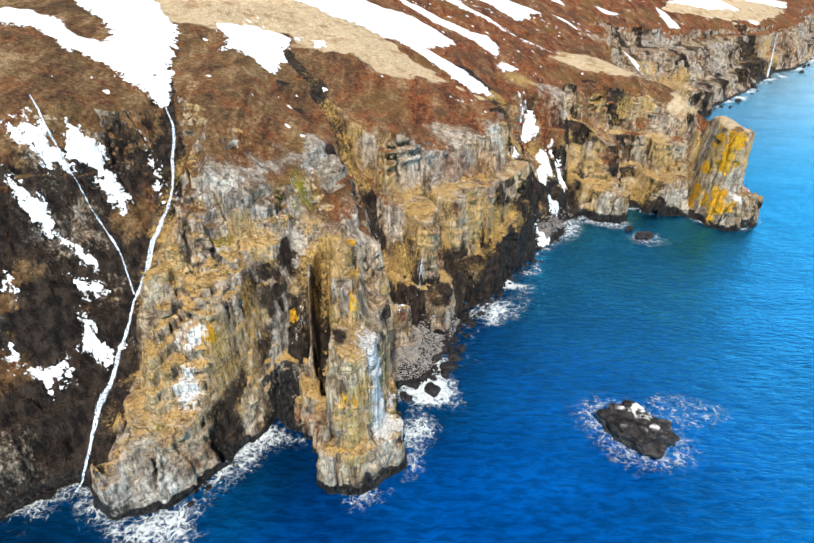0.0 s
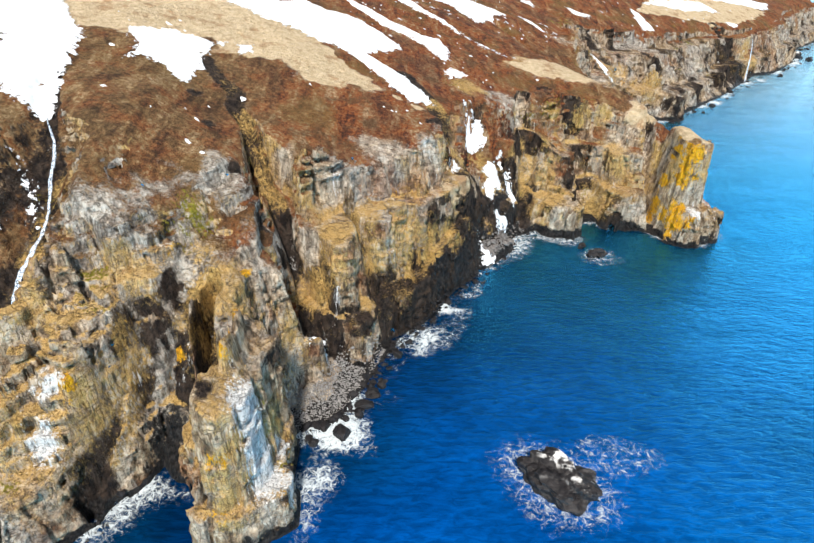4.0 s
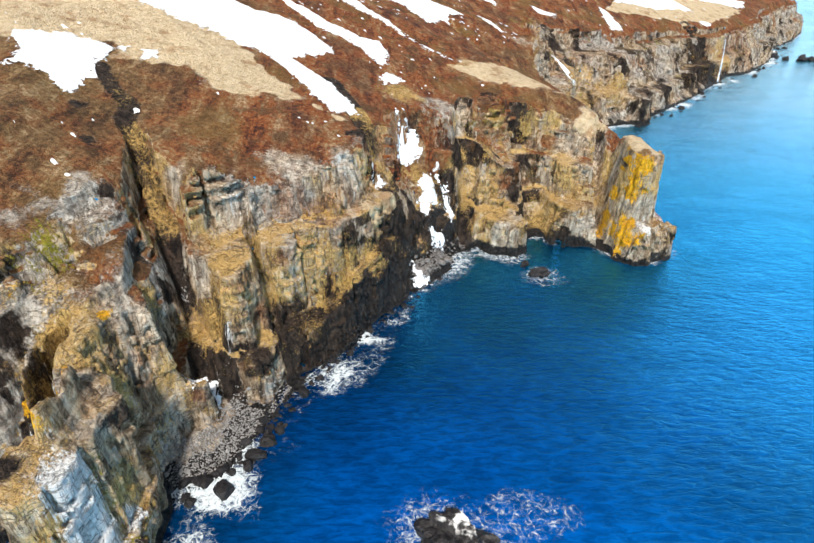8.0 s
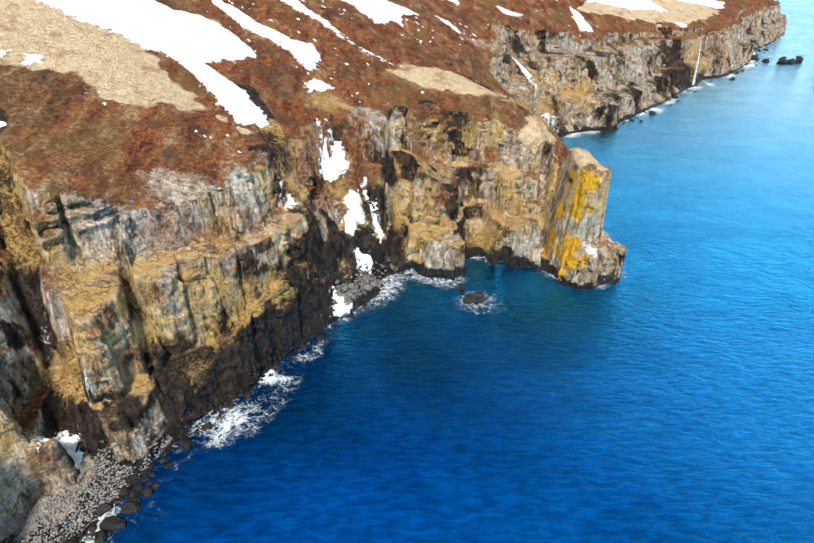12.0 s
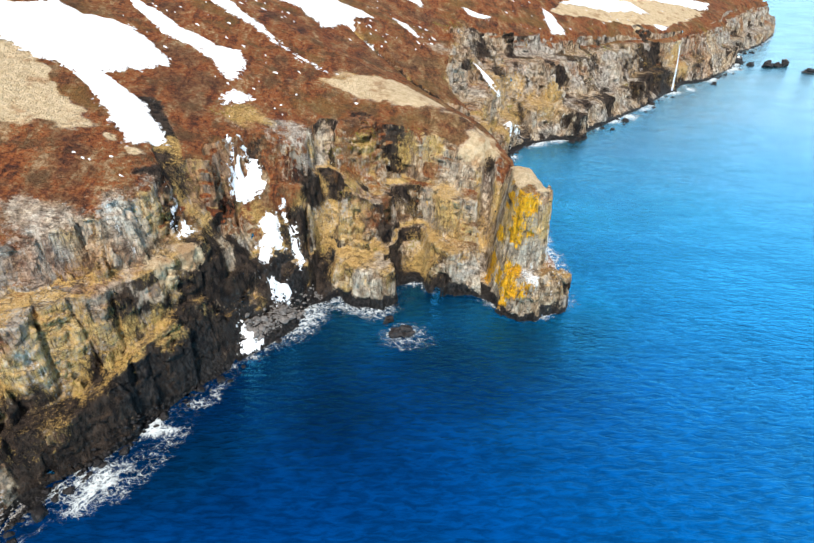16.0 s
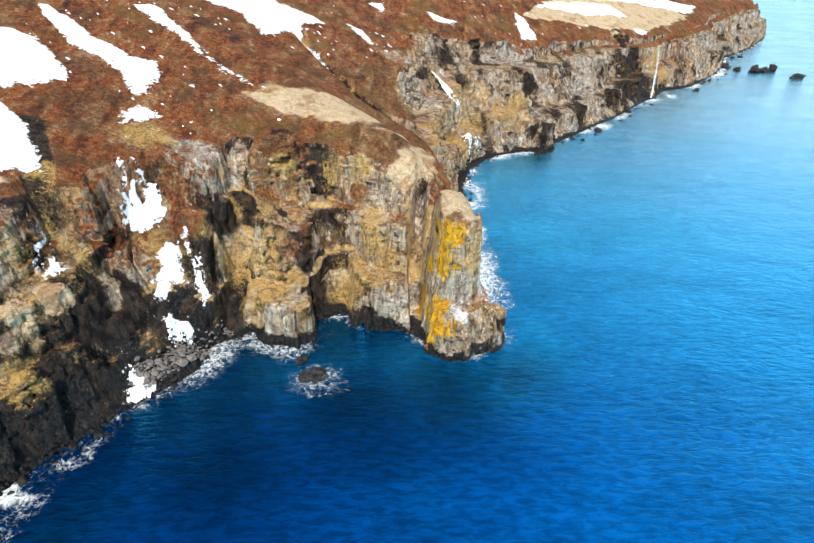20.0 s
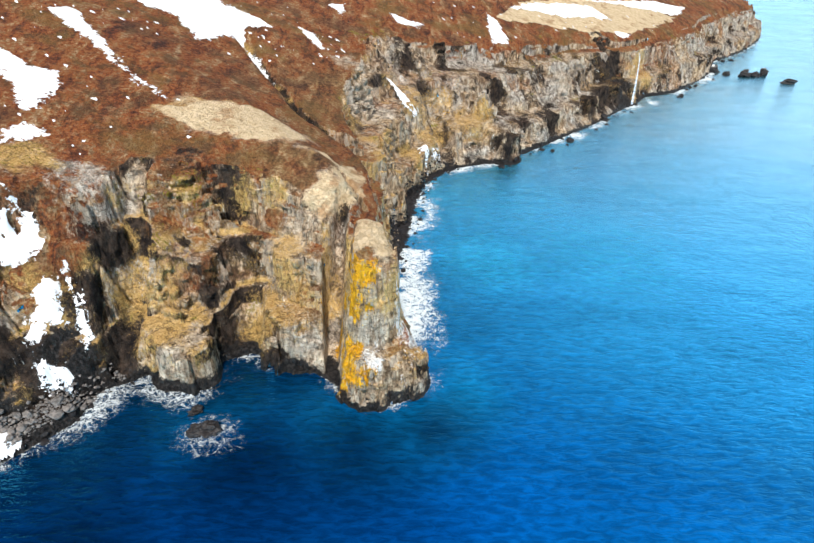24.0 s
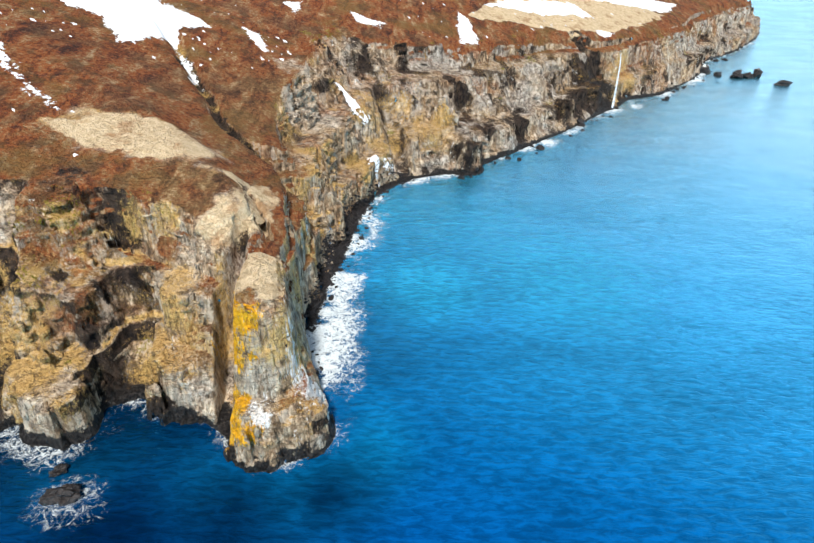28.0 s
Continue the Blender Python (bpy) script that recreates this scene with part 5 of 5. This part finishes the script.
def snow_spots(clusters, seed):
    """Scraps of snow among the heath, too many and small to tell apart: x, y, spread, count."""
    rng = np.random.default_rng(seed)
    x, y = (np.concatenate([rng.normal(c[k], c[2], c[3]) for c in clusters]) for k in (0, 1))
    up = inside(x, y, np.concatenate([RIM[:, :2], [(-900, 1400), (-900, -90)]]))
    x, y = x[up], y[up]
    n, m = len(x), 9
    a = np.linspace(0, 2 * math.pi, m, endpoint=False)
    r = rng.uniform(0.25, 1.0, (n, 1)) ** 1.5 * rng.uniform(0.5, 1.5, (n, m)) * 0.85
    u, v = r * np.cos(a) * rng.uniform(0.6, 1.2, (n, 1)), r * np.sin(a) * rng.uniform(1.0, 2.0, (n, 1))
    px, py = x[:, None] + u * 0.72 - v * 0.69, y[:, None] + u * 0.69 + v * 0.72   # drawn out down the slope
    rim = np.stack([px, py, ground(px, py) - 0.05], -1)
    top = np.stack([x, y, ground(x, y) + 0.3], 1)[:, None]
    pts = np.concatenate([rim, top], 1).reshape(-1, 3)
    i = np.arange(m)
    tri = np.stack([i, (i + 1) % m, np.full(m, m)], 1)
    me = raw_mesh("snow_scraps", pts, (tri[None] + np.arange(n)[:, None, None] * (m + 1)).reshape(-1, 3))
    at = me.color_attributes.new("depth", "FLOAT_COLOR", "POINT")
    at.data.foreach_set("color", np.full(len(pts) * 4, 1.0, np.float32))
    me.materials.append(SNOW)
    return tagged(new("snow_scraps", me), "scattered scraps of melting snow among heath", "snow", kind="stuff")


snow_spots([(20, 252, 9, 22), (44, 222, 5, 10), (76, 318, 7, 18), (-34, 158, 16, 9), (-72, 142, 12, 9), (100, 338, 12, 20), (58, 242, 12, 10), (26, 176, 7, 8), (165, 412, 20, 20),
            (225, 452, 20, 20), (8, 228, 8, 10), (60, 345, 12, 24), (35, 300, 10, 14), (10, 272, 9, 14), (-50, 185, 10, 14), (300, 505, 25, 16)], 77)

# ---- streams and waterfalls ----
def stream(name, label, line, width, lift, seed):
    """A ribbon of falling water down a gully."""
    p = resample(np.array(line, float), 0.8)
    x, y = p[:, 0] + 0.7 * vnoise(p[:, 1] / 5, p[:, 0] / 5, None, seed), p[:, 1]
    tx, ty = np.gradient(x), np.gradient(y)
    n = np.hypot(tx, ty) + 1e-6
    ox, oy = -ty / n, tx / n
    rows, shade = [], []
    for u in np.linspace(-1, 1, 7):
        w = width * (0.75 + 0.5 * vnoise(p[:, 1] / 6, p[:, 0] / 6, None, seed + 1)) * u
        X, Y = x + ox * w, y + oy * w
        rows.append(np.stack([X, Y, np.maximum(ground(X, Y), 0) + lift + 0.25 * (1 - u * u)], 1))
        shade.append(np.full(len(x), 1 - u * u))
    pts, s = np.stack(rows, 1).reshape(-1, 3), np.stack(shade, 1).ravel()
    i = np.arange(len(x) * 7).reshape(-1, 7)
    q = np.stack([i[:-1, :-1], i[1:, :-1], i[1:, 1:], i[:-1, 1:]], -1).reshape(-1, 4)
    me = raw_mesh(name, pts, q)
    at = me.color_attributes.new("foam", "FLOAT_COLOR", "POINT")
    at.data.foreach_set("color", np.stack([s, s, s, np.ones_like(s)], 1).astype(np.float32).ravel())
    me.polygons.foreach_set("use_smooth", np.ones(len(q), bool))
    me.materials.append(STREAM)
    return tagged(new(name, me), label, "waterfall")


stream("waterfall", "white waterfall running down the gorge beside the buttress", [(-59, 136), (-54, 128), (-51.6, 119), (-52.5, 108), (-54, 101), (-55.5, 95.5), (-58, 86), (-60, 78), (-61, 69), (-61.5, 66)], 0.62, 0.35, 81)
stream("side_stream", "thin blue-white stream joining the gorge waterfall", [(-76, 114), (-71.5, 109), (-68, 106), (-63, 103), (-59, 100.5), (-55.6, 96)], 0.28, 0.3, 82)


def far_fall():
    """A thin fall dropping free from the far cliff."""
    rows = []
    for u in np.linspace(0, 1, 30):
        for v in np.linspace(-1, 1, 5):
            rows.append((270.2 + v * (0.4 + 0.6 * u) - 0.6 * u, 436 - 9.5 * u ** 0.6 + v * 0.3, 28 * (1 - u)))
    pts = np.array(rows)
    i = np.arange(150).reshape(30, 5)
    q = np.stack([i[:-1, :-1], i[1:, :-1], i[1:, 1:], i[:-1, 1:]], -1).reshape(-1, 4)
    me = raw_mesh("far_waterfall", pts, q)
    s = np.tile(1 - np.linspace(-1, 1, 5) ** 2, 30)
    at = me.color_attributes.new("foam", "FLOAT_COLOR", "POINT")
    at.data.foreach_set("color", np.stack([s, s, s, np.ones_like(s)], 1).astype(np.float32).ravel())
    me.materials.append(STREAM)
    tagged(new("far_waterfall", me), "thin free-falling waterfall off the far cliff into the sea", "waterfall")


far_fall()


# ---- surf ----
def foam_sheet(label, x0, x1, y0, y1, step, density):
    """Foam lying on the water where density(x, y) is above nothing."""
    X, Y, q = sheet(np.arange(x0, x1, step), np.arange(y0, y1, step))
    d = density(X, Y)
    keep = (d.ravel()[q] > 0.02).any(1)
    q = q[keep]
    used = np.unique(q)
    z = 0.06 + 0.35 * np.clip(d, 0, 1) * (0.6 + 0.5 * fbm(X / 3, Y / 3, None, 2, 91))
    pts = np.stack([X.ravel(), Y.ravel(), z.ravel()], 1)[used]
    s = np.clip(d.ravel()[used], 0, 1)
    me = raw_mesh("surf_foam", pts, np.searchsorted(used, q))
    at = me.color_attributes.new("foam", "FLOAT_COLOR", "POINT")
    at.data.foreach_set("color", np.stack([s, s, s, np.ones_like(s)], 1).astype(np.float32).ravel())
    me.polygons.foreach_set("use_smooth", np.ones(len(q), bool))
    me.materials.append(FOAM)
    return tagged(new("surf_foam", me), label, "foam", kind="stuff")


def along_shore(reach, strong):
    """Foam along the shore: reach and strength vary in places: x, y, radius, reach, strength."""
    def density(x, y):
        d, _ = dist_line(x, y, SHORE)
        land = inside(x, y, np.concatenate([SHORE, [(-900, 1400), (-900, -160)]]))
        w, s = np.full(x.shape, reach[0]), np.full(x.shape, reach[1])
        for px, py, r, a, b in strong:
            e = np.exp(-((x - px) ** 2 + (y - py) ** 2) / r ** 2)
            w, s = w + (a - reach[0]) * e, s + (b - reach[1]) * e
        w = 1.2 * w * (1 + 0.8 * fbm(x / 9, y / 9, None, 2, 92))
        s = s * (0.2 + 0.8 * smooth(-0.3, 0.3, fbm(x / 8, y / 8, None, 3, 96)))
        return np.where(land & (d > 2), 0, s * smooth(1.0, 0.0, np.where(land, 0, d) / np.maximum(w, 0.3)))
    return density


foam_sheet("white lacy surf along the foot of the near cliffs", -80, 112, 45, 215, 0.8, along_shore((3.6, 0.42), [(79, 185, 7, 8, 0.6), (98, 189, 6, 8, 0.62), 
    (8, 90, 9, 14, 1.25), (16, 104, 9, 12, 0.9), (28, 128, 12, 13, 0.95), (38, 142, 10, 12, 0.95), (48, 156, 8, 6, 0.6), (64, 180, 9, 10, 0.68), (90, 193, 6, 9, 0.7),
    (-24, 80, 9, 12, 1.15), (-66, 56, 10, 10, 0.6), (-42, 56, 12, 14, 0.75), (-5, 62, 8, 6, 0.5), (108, 193, 10, 2, 0.4)]))
foam_sheet("broad white surf on the boulder beach of the bay", 112, 170, 176, 335, 0.8, along_shore((3.0, 0.5), [
    (130, 214, 14, 22, 0.92), (131, 234, 14, 24, 0.88), (136, 256, 14, 23, 0.88), (140, 280, 13, 14, 0.85), (146, 302, 12, 7, 0.9), (158, 320, 10, 5, 0.8), (125, 180, 10, 2.0, 0.5)]))
foam_sheet("white surf line along the far cliffs", 165, 520, 300, 760, 1.8, along_shore((4.0, 0.75), [(225, 372, 20, 10, 1.1), (285, 440, 30, 14, 1.1), (345, 490, 30, 12, 1.0)]))


def ring(px, py, rx, ry, turn, seed, tail=(0, 0, 1)):
    """Foam round a rock, with a drifting tail."""
    def density(x, y):
        c, s = math.cos(turn), math.sin(turn)
        u, v = ((x - px) * c + (y - py) * s) / rx, (-(x - px) * s + (y - py) * c) / ry
        r = np.hypot(u, v) + 0.35 * fbm(x / 6, y / 6, None, 2, seed)
        d = 0.40 * smooth(2.1, 0.9, r)
        t = np.hypot((x - px - tail[0]) / tail[2], (y - py - tail[1]) / (0.6 * tail[2])) + 0.4 * fbm(x / 6, y / 6, None, 2, seed + 3)
        return np.maximum(d, 0.30 * smooth(1.15, 0.6, t))
    return density


foam_sheet("lace of foam round the wave-washed rock", 30, 86, 66, 112, 0.6, ring(54, 83.5, 9.0, 6.5, -0.6, 93, (13, 7, 12)))
foam_sheet("foam breaking over a half-sunken rock", 74, 104, 160, 190, 0.6, ring(88.5, 174.5, 4.5, 3.5, 0.2, 94, (2, -2, 7)))


# ---- loose rocks ----
def rock_mesh(name, seed, squash, detail=3, jag=0.33, material=None):
    """An angular boulder about one metre across, resting on z = 0."""
    bm = bmesh.new()
    bmesh.ops.create_icosphere(bm, subdivisions=detail, radius=0.55)
    rng = random.Random(seed)
    planes = [(Vector((rng.gauss(0, 1), rng.gauss(0, 1), rng.gauss(0, 0.8))).normalized(), rng.uniform(0.30, 0.46)) for _ in range(11)]
    for v in bm.verts:
        for n, d in planes:
            over = v.co.dot(n) - d
            if over > 0:
                v.co -= n * over * 0.92
        v.co += v.co.normalized() * jag * 0.22 * noise.fractal(v.co * 3.1 + Vector((seed, 0, 0)), 1.0, 2.0, 4)
        v.co.z *= squash
    low = min(v.co.z for v in bm.verts)
    for v in bm.verts:
        v.co.z -= low + 0.12
    me = bpy.data.meshes.new(name)
    bm.to_mesh(me)
    bm.free()
    me.materials.append(material)
    return me


BOULDERS = {key: [rock_mesh("boulder", s + 10 * n, 0.75, 2, 0.3, mat) for s in range(5)] for n, (key, mat) in enumerate((("wet", WET_ROCK), ("pale", PALE_ROCK), ("grey", GREY_ROCK)))}


def boulder(x, y, z, size, wet, rng, label, group):
    me = rng.choice(BOULDERS["wet" if wet else "grey" if y > 150 else "pale"])
    ob = new("boulder", me)
    ob.matrix_world = Matrix.LocRotScale((x, y, z - 0.1 * size), Euler((rng.uniform(-0.2, 0.2), rng.uniform(-0.2, 0.2), rng.uniform(0, 6.3))), (size * rng.uniform(0.8, 1.2), size * rng.uniform(0.8, 1.2), size * rng.uniform(0.75, 1.0)))
    return tagged(ob, label, "boulder", group)


def boulder_field(count, seed, box, sizes, inland, wet, label, group):
    """Boulders strewn in a box of the shore, within some metres inland (or seaward: below zero) of the waterline."""
    rng = random.Random(seed)
    spots = np.array([(rng.uniform(box[0], box[1]), rng.uniform(box[2], box[3])) for _ in range(count * 60)])
    x, y = spots.T
    d = dist_line(x, y, SHORE)[0] * np.where(inside(x, y, np.concatenate([SHORE, [(-900, 1400), (-900, -160)]])), 1, -1)
    z = ground(x, y)
    good = np.nonzero((d > inland[0]) & (d < inland[1]) & (z < (2.5 if wet else 7.0)))[0][:count]
    for i in good:
        boulder(x[i], y[i], max(z[i], -0.3), sizes[0] + (sizes[1] - sizes[0]) * rng.random() ** 2.2, wet, rng, label, group)


boulder_field(46, 1, (-6, 18, 88, 116), (1.0, 3.2), (-2.2, 3.0), True, "dark wet boulder at the waterline below the cliff", "boulders of the near beach")
boulder_field(34, 2, (-5, 16, 93, 120), (0.4, 1.2), (3.0, 8.0), False, "pale grey boulder on the scree below the cliff", "boulders of the near beach")
boulder_field(30, 3, (16, 50, 112, 162), (1.0, 2.8), (-1.5, 2.0), True, "black wet boulder at the foot of the dark cliff", "boulders below the dark cliff")
boulder_field(46, 4, (48, 66, 168, 188), (0.8, 2.4), (0.5, 9.0), False, "grey boulder on the rubble shelf", "boulders of the rubble shelf")
boulder_field(14, 5, (46, 68, 160, 190), (1.0, 2.4), (-1.2, 0.6), True, "dark wet boulder at the edge of the rubble shelf", "boulders of the rubble shelf")
boulder_field(80, 6, (120, 150, 208, 312), (0.9, 2.4), (-2.0, 4.5), True, "blue-black boulder on the bay beach", "boulders of the bay beach")
boulder_field(24, 7, (-40, -10, 60, 92), (0.8, 2.0), (-1.6, 0.8), True, "dark wet boulder in the surf under the buttress", "boulders under the buttress")
boulder_field(40, 8, (170, 400, 325, 570), (1.5, 4.5), (-7.0, 1.5), True, "dark boulder in the surf below the far cliff", "boulders below the far cliffs")
for bx, by, bs in ((9.3, 95.5, 5.2), (13.5, 104, 4.6), (3.2, 93, 3.4), (12.5, 101.5, 3.0), (5, 97.5, 3.2), (15.5, 107.5, 3.4), (21, 122, 3.0)):
    boulder(bx, by, max(float(ground(np.array([bx]), np.array([by]))[0]), -0.3), bs, True, random.Random(int(bx * 10)), "large dark rounded boulder on the near beach", "boulders of the near beach")


def stones(label, seed, count, box, inland, sizes, material):
    """Scree too small to pick apart, one mesh."""
    rng = np.random.default_rng(seed)
    x, y = rng.uniform(box[0], box[1], count * 12), rng.uniform(box[2], box[3], count * 12)
    d, _ = dist_line(x, y, SHORE)
    d = np.where(inside(x, y, np.concatenate([SHORE, [(-900, 1400), (-900, -160)]])), d, -d)
    ok = np.nonzero((d > inland[0]) & (d < inland[1]))[0][:count]
    x, y = x[ok], y[ok]
    z = ground(x, y)
    x, y, z = x[z < 6], y[z < 6], z[z < 6]
    base = np.array([(1, 0, 0), (-1, 0, 0), (0, 1, 0), (0, -1, 0), (0, 0, 1), (0, 0, -1)], float)
    tri = np.array([(0, 2, 4), (2, 1, 4), (1, 3, 4), (3, 0, 4), (2, 0, 5), (1, 2, 5), (3, 1, 5), (0, 3, 5)])
    n = len(x)
    s = (sizes[0] + (sizes[1] - sizes[0]) * rng.random(n) ** 2)[:, None, None]
    v = base[None] * s * rng.uniform(0.6, 1.25, (n, 6, 3))
    a = rng.uniform(0, 6.3, n)
    c, sn = np.cos(a)[:, None], np.sin(a)[:, None]
    v = np.stack([v[..., 0] * c - v[..., 1] * sn, v[..., 0] * sn + v[..., 1] * c, v[..., 2] * 0.75], -1)
    v = v + np.stack([x, y, z + 0.1], 1)[:, None]
    me = raw_mesh("scree", v.reshape(-1, 3), (tri[None] + np.arange(n)[:, None, None] * 6).reshape(-1, 3))
    me.materials.append(material)
    return tagged(new("scree", me), label, "scree", kind="stuff")


stones("pale grey scree at the foot of the stream gully", 11, 7000, (-10, 18, 92, 124), (2.0, 10.5), (0.08, 0.30), PALE_ROCK)
stones("dark stones along the near waterline", 12, 1500, (-6, 50, 88, 160), (-0.5, 2.5), (0.2, 0.7), WET_ROCK)
stones("blue-black shingle of the bay beach", 13, 6000, (118, 156, 225, 322), (-0.5, 8.0), (0.2, 0.7), WET_ROCK)
stones("grey rubble of the snow shelf", 14, 1400, (48, 66, 168, 190), (0.8, 7.0), (0.15, 0.6), GREY_ROCK)


def skerry(label, x, y, size, turn, seed):
    """A wave-washed rock standing in the sea."""
    me = rock_mesh("skerry", seed, 0.8, 4, 0.95, SKERRY)
    ob = new("skerry", me)
    ob.matrix_world = Matrix.LocRotScale((x, y, -0.12 * size[2]), Euler((0, 0, turn)), size)
    return tagged(ob, label, "sea rock")


skerry("black wave-washed rock ringed with foam", 54, 83.5, (15, 10, 8.5), -0.55, 301)
skerry("low black rock half sunk in foam", 88.5, 175.2, (6.5, 4.2, 3.6), 0.3, 302)
skerry("small dark rock under the headland buttress", 84.5, 180.5, (3.2, 2.6, 2.6), 0.8, 307)
skerry("dark sea rock off the far cliffs", 383, 511, (10, 6, 7), 0.5, 303)
skerry("dark sea rock off the far cliffs", 391, 512.5, (8, 6, 6), 0.2, 304)
skerry("dark sea rock off the far cliffs", 400, 517, (9, 7, 9), 0.9, 305)
skerry("low dark rock far out on the water", 407, 496, (12, 5, 5), 0.1, 306)
skerry("dark rock at the foot of the far point", 363, 520, (12, 8, 8), 0.4, 308)
skerry("dark rock at the foot of the far point", 371, 514, (7, 5, 5), 0.7, 309)
